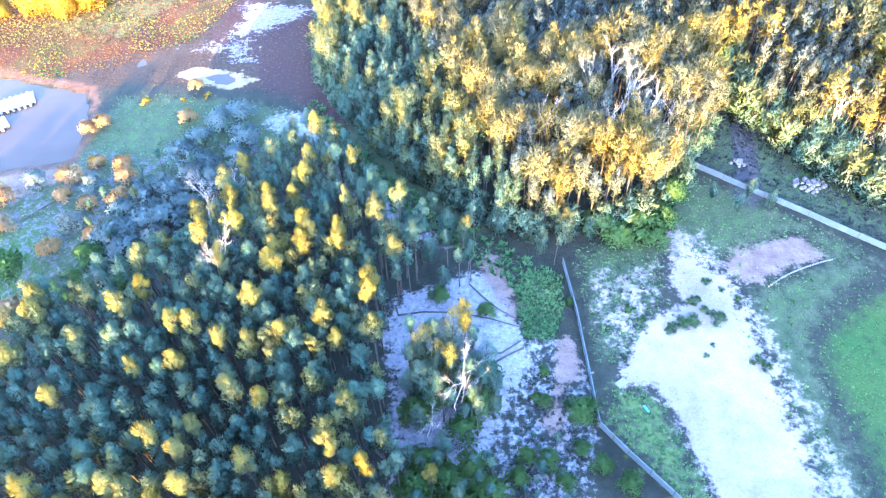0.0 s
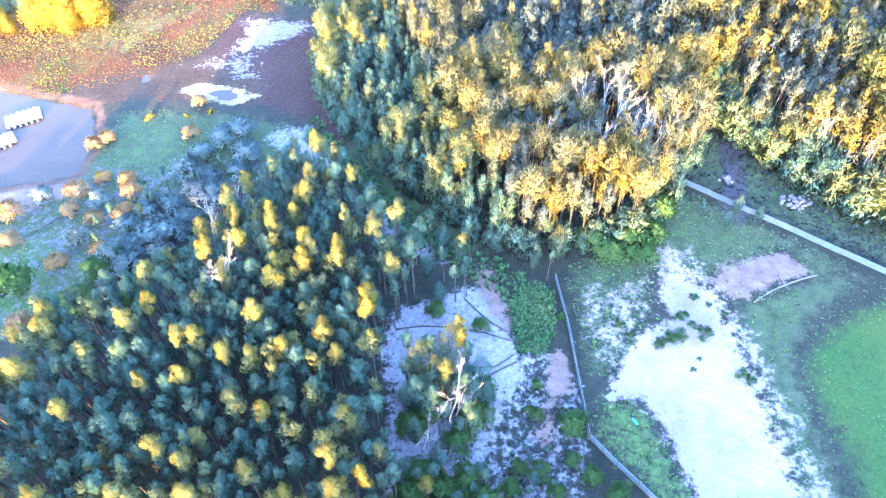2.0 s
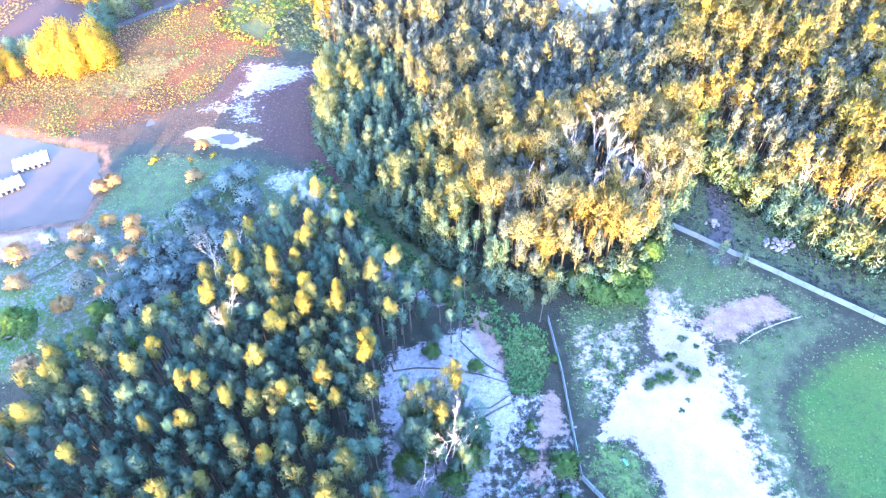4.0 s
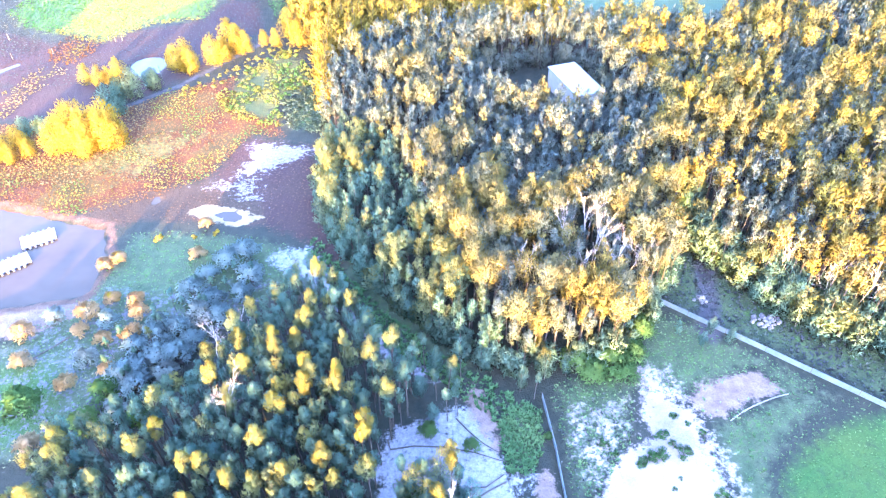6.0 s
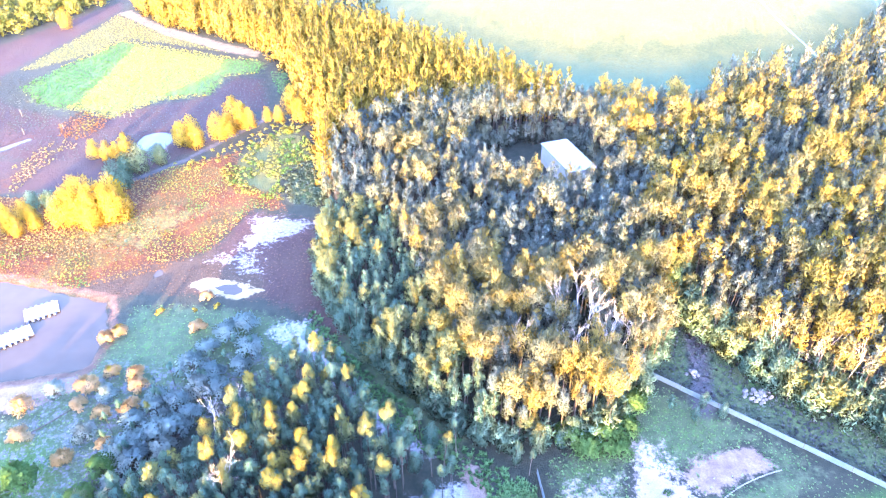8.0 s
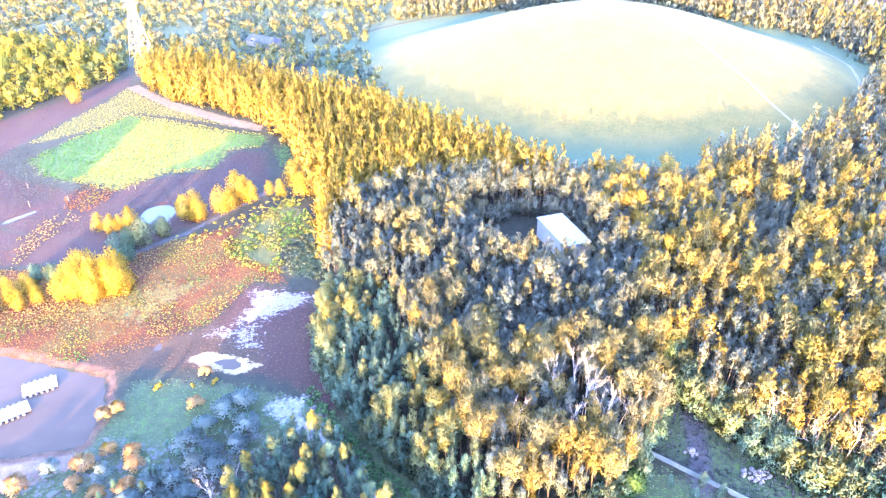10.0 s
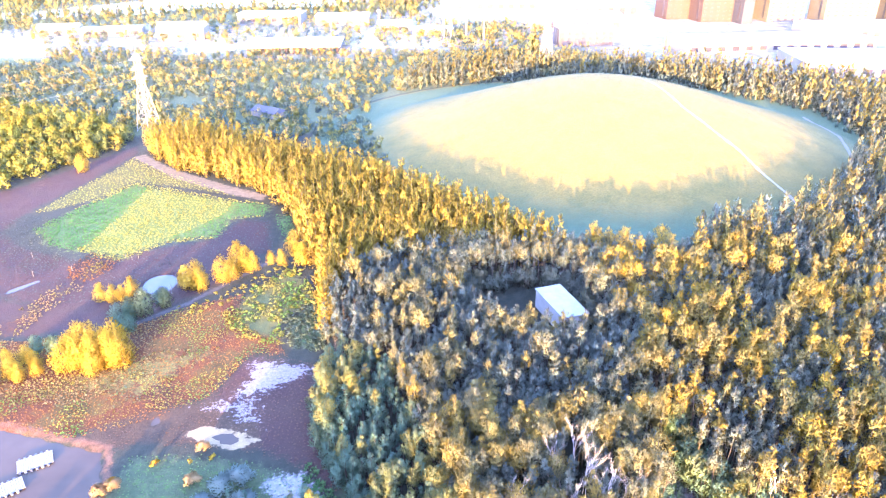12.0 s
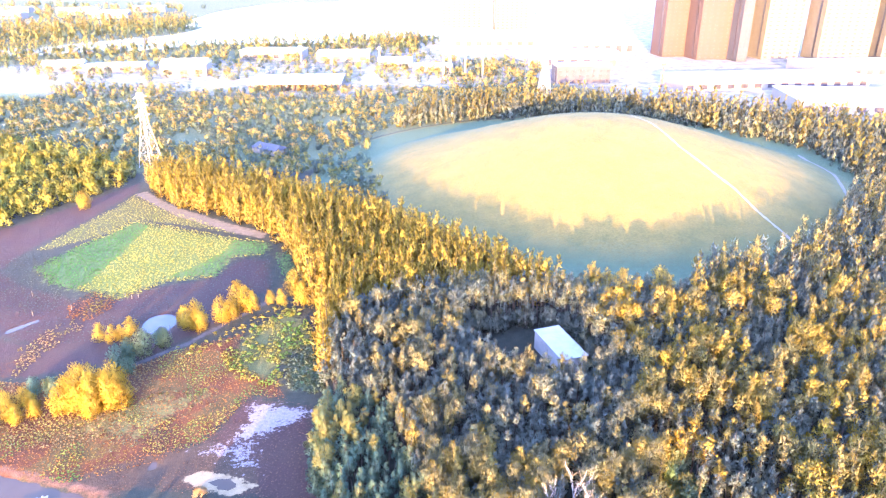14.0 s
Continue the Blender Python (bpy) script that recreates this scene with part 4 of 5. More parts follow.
def pylon(at, turn, tall, steel, heavy=1.0):
    ob = tagged(new("pylon"), "white lattice steel power pylon", "pylon", "power line")
    ob.matrix_basis = pose(*at, 0, 0, turn)
    bm = bmesh.new()
    base, waist, top = 0.115 * tall, 0.036 * tall, 0.024 * tall
    hs = [0, 0.18, 0.34, 0.48, 0.6, 0.7, 0.8, 0.9, 1.0]
    half = lambda h: base + (waist - base) * min(1, h / 0.6) if h < 0.6 else waist + (top - waist) * (h - 0.6) / 0.4
    cs = [(-1, -1), (1, -1), (1, 1), (-1, 1)]
    P = lambda h, c: (c[0] * half(h), c[1] * half(h), tall * h)
    for a, b in zip(hs, hs[1:]):
        for k in range(4):
            c, d = cs[k], cs[(k + 1) % 4]
            beam(bm, P(a, c), P(b, c), 0.2 * heavy)
            beam(bm, P(a, c), P(b, d), 0.09 * heavy)
            beam(bm, P(a, d), P(b, c), 0.09 * heavy)
            beam(bm, P(b, c), P(b, d), 0.09 * heavy)
    part("lattice", bm, steel, ob)
    for h, w in ((0.7, tall * 0.12), (0.82, tall * 0.11), (0.94, tall * 0.1)):
        bm = bmesh.new()
        for s in (-1, 1):
            beam(bm, (-w, 0, tall * h), (0, s * 0.8, tall * h + 1.4), 0.25)
            beam(bm, (w, 0, tall * h), (0, s * 0.8, tall * h + 1.4), 0.25)
        beam(bm, (-w, 0, tall * h), (w, 0, tall * h), 0.3)
        part("cross_arm", bm, steel, ob)
    return ob


pylon((-118, 278, 0), 60, 31, STEEL)
pylon((67, 412, 0), 60, 34, STEEL, 2.2)


def strip_fence(name, label, points, panel, tall, thick):
    """A low fence of pale panels between posts."""
    ob = tagged(new(name), label, "fence")
    for (ax, ay), (bx, by) in zip(points, points[1:]):
        n = max(1, round(math.hypot(bx - ax, by - ay) / panel))
        for k in range(n):
            p, q = (ax + (bx - ax) * k / n, ay + (by - ay) * k / n), (ax + (bx - ax) * (k + 1) / n, ay + (by - ay) * (k + 1) / n)
            mx, my, L = (p[0] + q[0]) / 2, (p[1] + q[1]) / 2, math.hypot(q[0] - p[0], q[1] - p[1])
            z = float(height(mx, my))
            bm = bmesh.new()
            box(bm, (L - 0.03, thick, tall), (mx, my, z + 0.02), math.atan2(q[1] - p[1], q[0] - p[0]))
            part("panel", bm, BOARD, ob)
            bm = bmesh.new()
            box(bm, (0.12, 0.12, tall + 0.2), (p[0], p[1], float(height(*p)) - 0.1))
            part("post", bm, BARK, ob)


strip_fence("panel_fence", "pale weathered panel fence beside the sand", [(12.2, 50.3), (12.9, 42.5), (13.3, 30.1), (15.5, 27.2), (22, 19.5)], 2.4, 0.9, 0.08)
strip_fence("panel_fence", "pale weathered panel fence along the verge of the wood", [(29.3, 67.2), (33.9, 63.6), (42.2, 57.0), (60, 42.5)], 5.6, 0.85, 0.1)


def town_block(at, size, turn, wall=None, gable=False):
    """A low building: wall, roof and a row of dark openings along its near side."""
    ob = tagged(new("town_building"), "low pale industrial building with a " + ("pitched" if gable else "flat") + " roof", "building", "town buildings")
    ob.matrix_basis = pose(*at, 0, 0, turn)
    w, d, h = size
    bm = bmesh.new()
    box(bm, size, (0, 0, -0.5))
    walls = part("wall", bm, wall or CONCRETE, ob)
    bm = bmesh.new()
    if gable:
        vs = [bm.verts.new(v) for v in ((-w / 2 - 0.5, -d / 2 - 0.5, h - 0.5), (w / 2 + 0.5, -d / 2 - 0.5, h - 0.5), (w / 2 + 0.5, d / 2 + 0.5, h - 0.5), (-w / 2 - 0.5, d / 2 + 0.5, h - 0.5), (-w / 2 - 0.5, 0, h + d * 0.16), (w / 2 + 0.5, 0, h + d * 0.16))]
        for f in ((0, 1, 5, 4), (2, 3, 4, 5), (0, 4, 3), (1, 2, 5), (3, 2, 1, 0)):
            bm.faces.new([vs[k] for k in f])
    else:
        box(bm, (w + 0.8, d + 0.8, 0.6), (0, 0, h - 0.5))
    part("roof", bm, WHITE_SHEET, ob)
    for k in range(max(2, int(w / 9))):
        bm = bmesh.new()
        box(bm, (w / max(2, int(w / 9)) * 0.5, 0.3, h * 0.4), (-w / 2 + (k + 0.5) * w / max(2, int(w / 9)), -d / 2, h * 0.2))
        part("opening", bm, PANE_BAND, walls)


for at, size, turn, gable in (((-185, 528, 0), (33, 20, 9), 5, True), ((-246, 548, 0), (44, 12, 6), 12, False), ((-290, 556, 0), (30, 12, 6), 12, True), ((-138, 618, 0), (54, 22, 8), -4, False), ((-75, 600, 0), (44, 22, 8), 2, False),
                              ((-30, 560, 0), (26, 14, 6), 6, True), ((0, 540, 0), (30, 14, 5), 0, False), ((112, 560, 0), (70, 30, 12), -6, False), ((150, 640, 0), (60, 30, 14), 4, False), ((60, 700, 0), (80, 30, 10), 0, False),
                              ((225, 468, 0), (130, 36, 7), 6, False), ((262, 392, 0), (110, 50, 7), -8, False), ((330, 520, 0), (110, 40, 8), 2, False),
                              ((-480, 1080, 0), (60, 20, 8), 0, True), ((-560, 1150, 0), (60, 20, 8), 6, True), ((-640, 1080, 0), (70, 20, 8), -6, True), ((-470, 1210, 0), (50, 20, 9), 10, False), ((-700, 1200, 0), (80, 20, 9), 0, False)):
    town_block(at, size, turn, None, gable)


def hall(at, size, turn):
    """An open hall on a row of columns."""
    ob = tagged(new("market_hall"), "broad white hall open on dark brick columns", "hall")
    ob.matrix_basis = pose(*at, 0, 0, turn)
    w, d, h = size
    bm = bmesh.new()
    box(bm, (w, d, 1.2), (0, 0, h - 1.2))
    part("roof", bm, WHITE_SHEET, ob)
    bm = bmesh.new()
    box(bm, (w - 3, d - 6, h - 1.2), (0, 2, 0))
    part("wall", bm, CONCRETE, ob)
    n = int(w / 4)
    for k in range(n):
        bm = bmesh.new()
        box(bm, (1.4, 1.0, h - 1.2), (-w / 2 + 2 + k * (w - 4) / (n - 1), -d / 2 + 1, 0))
        part("column", bm, BRICK_WALL, ob)


hall((-92, 474, 0), (62, 36, 5.5), 2)


def tower(at, size, turn, wall, columns, label):
    """An apartment tower with upright strips of windows and balcony bands."""
    ob = tagged(new("apartment_tower"), label, "tower", "apartment towers")
    ob.matrix_basis = pose(*at, 0, 0, turn)
    w, d, h = size
    bm = bmesh.new()
    box(bm, size, (0, 0, -0.5))
    walls = part("wall", bm, wall, ob)
    for k in range(columns):
        x = -w / 2 + (k + 0.5) * w / columns
        bm = bmesh.new()
        for s in range(int(h / 3.2)):
            box(bm, (w / columns * 0.42, 0.3, 1.5), (x, -d / 2, 1.2 + s * 3.2))
        tagged(part("window_strip", bm, PANE_BAND, walls), kind="stuff")
    bm = bmesh.new()
    box(bm, (0.4, 2.4, h - 4), (-w / 2, -d * 0.2, 2))
    part("stair_shaft", bm, PANE_BAND, walls)
    bm = bmesh.new()
    box(bm, (w + 0.6, d + 0.6, 1.2), (0, 0, h - 0.5))
    part("parapet", bm, CONCRETE, ob)


for at, size, turn, wall, cols, label in (
    ((209, 625, 0), (20, 24, 95), 8, BRICK_WALL, 4, "tall orange brick apartment tower"),
    ((236, 606, 0), (28, 24, 95), 8, BRICK_WALL, 5, "tall orange brick apartment tower"),
    ((256, 592, 0), (9, 22, 60), 8, BLUE_WALL, 3, "slim blue-grey apartment tower with banded windows"),
    ((274, 640, 0), (20, 24, 95), 8, CREAM_WALL, 4, "tall cream apartment tower with strips of windows"),
    ((294, 606, 0), (32, 26, 90), 4, CREAM_WALL, 5, "broad pale apartment tower with strips of windows"),
    ((345, 600, 0), (44, 26, 95), 2, CREAM_WALL, 7, "broad pale apartment tower with strips of windows"),
    ((400, 600, 0), (44, 26, 90), 0, CREAM_WALL, 7, "broad pale apartment tower with strips of windows"),
    ((35, 900, 0), (50, 26, 45), 6, CREAM_WALL, 8, "far pale apartment block with strips of windows"),
    ((95, 880, 0), (40, 26, 40), 6, CREAM_WALL, 7, "far pale apartment block with strips of windows"),
    ((104, 486, 0), (38, 16, 12), 4, BLUE_WALL, 8, "low blue-grey office block with banded windows"),
):
    tower(at, size, turn, wall, cols, label)


def mast(x, y, tall, material=None):
    ob = tagged(new("light_mast"), "tall slim white lighting mast among trees", "mast", "lighting masts")
    ob.matrix_basis = pose(x, y, 0)
    new("pole", flat_mesh("pole", tubes([[((0, 0, -0.2), 0.7), ((0, 0, tall), 0.45)]], 8), material or STEEL)).parent = ob
    bm = bmesh.new()
    box(bm, (3.0, 0.8, 1.6), (0, 0, tall))
    part("lamp_head", bm, material or STEEL, ob)


for x, y, t in ((8, 501, 30), (13, 505, 24), (24, 507, 26), (37, 513, 24), (-42, 560, 14), (-110, 590, 12), (-80, 560, 12)):
    mast(x, y, t)
mast(-15, 700, 28, BARK)
mast(154, 462, 14, BARK)


def house(at, turn):
    ob = tagged(new("house"), "small house with a blue-grey pitched roof among trees", "house")
    ob.matrix_basis = pose(*at, 0, 0, turn)
    bm = bmesh.new()
    box(bm, (15, 8, 2.6), (0, 0, -0.1))
    part("wall", bm, CONCRETE, ob)
    bm = bmesh.new()
    vs = [bm.verts.new(v) for v in ((-8, -4.6, 2.4), (8, -4.6, 2.4), (8, 4.6, 2.4), (-8, 4.6, 2.4), (-7, 0, 4.2), (7, 0, 4.2))]
    for f in ((0, 1, 5, 4), (2, 3, 4, 5), (0, 4, 3), (1, 2, 5), (3, 2, 1, 0)):
        bm.faces.new([vs[k] for k in f])
    part("roof", bm, BLUE_WALL, ob)


house((-73, 300, 0), -35)

# ---- shrubs, single trees, tussocks ----
rng = np.random.RandomState(77)


def shrub_shape(rng, tall, wide, clumps, leaves, size):
    """A rounded shrub: short stems and a low dome of leaf clumps."""
    cen, rad, paths = [], [], []
    for k in range(clumps):
        a, e = k * 2.4 + rng.uniform(-0.4, 0.4), rng.uniform(0.1, 1.4)
        c = np.array([math.cos(a) * math.cos(e) * wide * 0.4, math.sin(a) * math.cos(e) * wide * 0.4, tall * (0.25 + 0.6 * math.sin(e))])
        cen.append(c)
        rad.append(wide * rng.uniform(0.14, 0.24))
        if k % 3 == 0:
            paths.append([((0, 0, 0), 0.05), (c * (0.5, 0.5, 0.55), 0.035), (c, 0.012)])
    return tubes(paths, 4), leaf_cloud(np.array(cen), np.array(rad), leaves, size, rng)


def shrub(kind, label, shape, leaf, x, y, s=1.0, turn=0.0, group="", tone=0.5):
    ob = tagged(new(kind), label, "shrub", group)
    new("stem", flat_mesh("stem", shape[0], BARK)).parent = ob
    new("foliage", flat_mesh("foliage", shape[1], leaf, tone)).parent = ob
    ob.matrix_basis = pose(x, y, float(height(x, y)) - 0.05, 0, 0, turn) @ Matrix.Scale(s, 4)
    return ob


peach_at = [(-49.1, 76.5), (-37.3, 77.4), (-37.7, 84.5), (-47.1, 68.2), (-43.3, 67.5), (-42.1, 65.1), (-49.5, 65.5), (-49.4, 62.1), (-45.5, 60.2), (-41.9, 61.1), (-56.8, 61.7), (-43.1, 55.1), (-47.7, 53), (-54.8, 56.6), (-48, 43.8), (-50.7, 75.3)]
grey_at = [(-53.6, 64.5), (-46, 63.8), (-46.4, 56.9), (-40.4, 58.6), (-38.5, 60.6), (-38.7, 54.9), (-36.5, 56.7), (-38.5, 62.6), (-35.7, 61.5), (-38.1, 52.2), (-34.6, 56.6), (-33.2, 59.5), (-35.1, 53.9), (-33.3, 64), (-35.4, 68.4), (-32.2, 67.2), (-34, 71.8), (-32, 75.4), (-27.8, 71.6), (-28.6, 68.2), (-30.3, 63.9), (-29.6, 77.2), (-40.2, 53.5), (-39.5, 48.4)]
# sunlight on the first kind is put into its peach leaf colour
grey = [shrub("peach_shrub", "round shrub on moss, leaves painted sunlit peach", shrub_shape(rng, 1.7, 2.3, 20, 1100, 0.13), LEAF_GREY, x, y, 1.15, 0, "shrubs by the pond", 0.85) for x, y in peach_at[:3]]
blue = [shrub("grey_shrub", "round blue-grey shrub beside the stand", shrub_shape(rng, 1.9, 2.4, 20, 1100, 0.13), LEAF_GREY, x, y, 1.3, 0, "shrubs by the pond", 0.0) for x, y in grey_at[:3]]
for pool, spots in ((grey, peach_at[3:]), (blue, grey_at[3:])):
    for k, (x, y) in enumerate(spots):
        copy_thing(pool[k % 3], pose(x, y, float(height(x, y)) - 0.05, 0, 0, 70 * k) @ Matrix.Scale(0.95 + 0.11 * (k % 4) + 0.2 * (pool is blue), 4))

gold = shrub("gold_shrub", "small bright yellow shrub by the pond", shrub_shape(rng, 1.3, 1.6, 12, 420, 0.12), LEAF_GOLD, -44.5, 81.5)
for x, y, s in ((-35.6, 82.6, 0.8), (-39.2, 82, 0.6), (-49.3, 77.1, 1.2), (-47.1, 68.4, 1.3)):
    copy_thing(gold, pose(x, y, float(height(x, y)), 0, 0, x * 40) @ Matrix.Scale(s, 4))

green = shrub("green_bush", "dense dark green rounded bush on moss", shrub_shape(rng, 2.4, 3.4, 34, 1800, 0.15), LEAF_GREEN, -41.8, 51.4, 1.25)
for x, y, s in ((-42.8, 46.9, 1.0), (-51, 49.4, 1.3), (-36.7, 47.5, 0.8), (11.8, 31, 0.85), (-1.7, 45.3, 0.62), (3.2, 43, 0.55), (19, 53, 1.1), (21.5, 54.5, 1.3), (24.2, 56, 1.0), (22.8, 53, 0.9), (26.5, 60, 1.1), (17, 54.5, 1.2), (12.3, 44.5, 0.3),
                (6.2, 27, 0.5), (8, 26.4, 0.6), (5.4, 25, 0.55), (9.4, 24.4, 0.5), (13, 26, 0.55), (15, 24.2, 0.6), (11.5, 27.6, 0.45), (8.6, 35.8, 0.35), (8.4, 32.4, 0.4), (7.6, 33, 0.3),
                (-4, 31, 0.9), (-2, 33, 1.0), (0, 35, 0.9), (2, 32, 1.0), (3, 35, 0.8), (-3, 36, 0.9), (0.5, 29.5, 0.9), (-3, 26, 0.9), (-1, 24.5, 1.0), (1, 25.4, 0.9), (2.5, 23, 1.0), (-4, 23.5, 1.0), (0, 22, 1.0)):
    copy_thing(green, pose(x, y, float(height(x, y)) - 0.05, 0, 0, x * 50) @ Matrix.Scale(s, 4))
sand_bush = shrub("low_bush", "low spreading green bush on white sand", shrub_shape(rng, 0.9, 2.0, 16, 700, 0.1), LEAF_GREEN, 27.5, 42.1, 1.0, 0, "bushes on the sand", 0.1)
for x, y, s in ((27.6, 47.1, 0.6), (25.8, 44.6, 0.7), (25.1, 44.4, 0.5), (26.5, 43.3, 0.6), (24.8, 41.9, 1.0), (23.9, 41.6, 0.9), (22.7, 41.2, 0.7), (22.2, 40.6, 0.6), (30.4, 44.8, 0.5), (30.2, 36.9, 0.8), (30.8, 36.2, 0.6), (26.3, 39, 0.3), (25.3, 37.7, 0.35), (29, 46, 0.4), (18.6, 43.5, 0.7), (19.6, 42.2, 0.5)):
    copy_thing(sand_bush, pose(x, y, float(height(x, y)) - 0.03, 0, 0, x * 70) @ Matrix.Diagonal((s, s, s * 0.8, 1)))

# single trees of the wetland and the field
golden_shapes = [tree_shape(rng, 8.0, 5.2, 18, 2200, 0.22, 0.04, form="plume", slim=0.3) for k in range(3)]
golden = [make_tree("wattle_tree", "golden-leaved wattle tree at the edge of the reeds", s, LEAF_GOLD, BARK, pose(x, y, 0), "wattles of the wetland") for s, (x, y) in zip(golden_shapes, ((-68.3, 107.8), (-65.1, 107.7), (-62.2, 108.6)))]
for k, (x, y, s) in enumerate([(-70.2, 109.5, 1.0), (-66.5, 109.8, 1.25), (-63.8, 110.4, 1.05), (-71.5, 107.6, 0.8), (-60.8, 109.6, 0.9), (-69, 111.4, 1.1), (-62.4, 111.6, 1.15), (-65.4, 106.4, 0.7), (-78.4, 104.5, 0.55), (-76, 106.5, 0.5), (-80.5, 106, 0.6), (-82.5, 108.9, 0.6), (-80.1, 110.6, 0.55), (-77.5, 108.8, 0.5), (-84, 104, 0.6), (-82, 101.5, 0.5), (-73.2, 134.4, 0.6), (-70.2, 137.2, 0.65), (-76.3, 135, 0.6), (-71.6, 135.6, 0.5), (-57.6, 139.8, 0.85), (-54.7, 139.2, 0.8), (-56, 141, 0.9), (-59.4, 141.5, 0.6), (-50.5, 143.2, 0.9), (-48.9, 144.5, 0.75), (-48.6, 149.4, 1.05), (-46.8, 149.2, 0.9), (-44.6, 149.4, 0.7), (-37.9, 151.7, 0.6), (-41, 152.5, 0.5), (-36, 158, 0.9), (-33, 152, 0.8), (-122, 226, 0.9)]):
    copy_thing(golden[k % 3], pose(x, y, float(height(x, y)) - 0.05, 0, 0, 77 * k) @ Matrix.Diagonal((s * 1.3, s * 1.3, s * 0.95, 1)))
dark_tree = make_tree("green_tree", "olive green broad tree in the wetland", tree_shape(rng, 6.5, 6.0, 30, 1500, 0.24, 0.05), LEAF, BARK, pose(-63.5, 128, 0), "green trees of the wetland")
for k, (x, y, s) in enumerate([(-60.2, 131.4, 0.7), (-66.5, 127.5, 0.75), (-67.4, 123.7, 0.8), (-65.9, 125.9, 0.7), (-61.9, 135.4, 0.5), (-64.1, 121.4, 0.6), (-67.3, 115.3, 0.6), (-76, 113, 0.7), (-72, 112, 0.6), (-80, 114, 0.6), (-62, 133, 0.55)]):
    copy_thing(dark_tree, pose(x, y, float(height(x, y)) - 0.05, 0, 0, 60 * k) @ Matrix.Scale(s, 4))


# bleached dead trees
def dead_shape(rng, tall):
    paths = []

    def grow(p, d, length, r, depth):
        q = p + d * length
        paths.append([(p, r), ((p + q) / 2 + rng.normal(size=3) * 0.06 * length, r * 0.75), (q, r * 0.5)])
        if depth:
            for k in range(5):
                f = rng.uniform(0.35, 1.0)
                e = d + rng.normal(size=3) * 0.38 + np.array([0, 0, 0.25])
                grow(p + d * length * f, e / np.linalg.norm(e), length * rng.uniform(0.4, 0.6), r * 0.45, depth - 1)

    grow(np.zeros(3), np.array([0.05, 0.02, 1.0]), tall * 0.6, 0.0062 * tall, 3)
    return tubes(paths, 4), (np.zeros((0, 3)), np.zeros((0, 3), int))


dead = [make_tree("dead_tree", "bleached leafless dead tree with branching limbs", dead_shape(rng, t), LEAF, DEAD, pose(x, y, -0.05), "dead trees of the woods") for t, x, y in ((11, 0.2, 31.0), (14, *DEAD_AT[0]), (13.5, *DEAD_AT[1]))]
for k, (x, y, s) in enumerate([(-2.5, 28.5, 0.6), *((a, b, 0.9 + 0.05 * (j % 3)) for j, (a, b) in enumerate(DEAD_AT[2:])), (23.5, 61, 0.6), (-24.5, 45, 0.9), (-28, 55, 0.8), (52, 64, 1.0), (56, 62, 0.9), (60, 60, 1.0), (64, 58, 0.9), (48, 68, 0.8), (-25.5, 58, 0.7), (-3, 100, 0.8)]):
    copy_thing(dead[k % 3], pose(x, y, float(height(x, y)) - 0.05, 0, 0, 95 * k) @ Matrix.Scale(s, 4))


def bushes(name, label, poly, step, seed, size, leaf, tones, keep=None, count=60):
    """Low rounded bushes too many to count, in one mesh."""
    x, y, r = stand(poly, step, seed, keep)
    shapes = [shrub_shape(r, 1.1, 2.0, 9, count, 0.24)[1] for k in range(5)]
    z, patch = height(x, y), 0.5 + 0.5 * waves(x, y, 14, seed)
    cos, faces, tint, puffs, at = [], [], [], [], 0
    for k in range(len(x)):
        c, f, n = shapes[r.randint(5)]
        s = size * r.uniform(0.55, 1.3)
        cos.append(c * s + (x[k], y[k], z[k] - 0.03))
        faces.append(f + at)
        puffs.append(n)
        tint.append(np.full(len(c), tones[0] + (tones[1] - tones[0]) * np.clip(0.5 * patch[k] + r.uniform(0, 0.5), 0, 1)))
        at += len(c)
    me = mesh_from(name, np.concatenate(cos), np.concatenate(faces))
    me.attributes.new("tint", "FLOAT", "POINT").data.foreach_set("value", np.concatenate(tint).astype(np.float32))
    me.attributes.new("puff", "FLOAT_VECTOR", "POINT").data.foreach_set("vector", np.concatenate(puffs).astype(np.float32).ravel())
    me.materials.append(leaf)
    return tagged(new(name, me), label, "bushes", kind="stuff")


rows_apart = lambda x, y: waves(x, y, 9, 12) > -0.55
bushes("field_scrub", "round yellow-green scrub bushes beside the wood", SCRUB, 1.1, 45, 0.55, CROP_LEAF, (0.25, 1.0), rows_apart)
bushes("field_scrub", "scrub bushes beside the wood, painted a shaded grey-green", BLUE_SCRUB, 1.1, 65, 0.6, LEAF_SCRUB, (0.0, 0.3))
bushes("marsh_bushes", "straw-coloured bushes scattered over the marsh", YELLOW, 1.4, 66, 0.36, LEAF_SCRUB, (0.2, 0.75), lambda x, y: waves(x, y, 11, 5) > -0.3, 40)
bushes("marsh_bushes", "yellow and rust bushes along a low ridge", RIDGE, 0.9, 67, 0.3, LEAF_SCRUB, (0.3, 0.85), lambda x, y: waves(x, y, 9, 6) > -0.4, 40)
bushes("marsh_bushes", "small gold and olive bushes dotted over the reeds", ORANGE, 3.2, 68, 0.34, LEAF_SCRUB, (0.3, 0.8), lambda x, y: (inside(POND, x, y) < -2) & (waves(x, y, 16, 9) > 0.0), 36)
bushes("field_scrub", "low yellow bushes along the edge of the field", [(-58, 131), (-46, 142), (-36, 156), (-30, 150), (-42, 138), (-52, 128)], 1.9, 69, 0.6, CROP_LEAF, (0.45, 1.0), rows_apart)


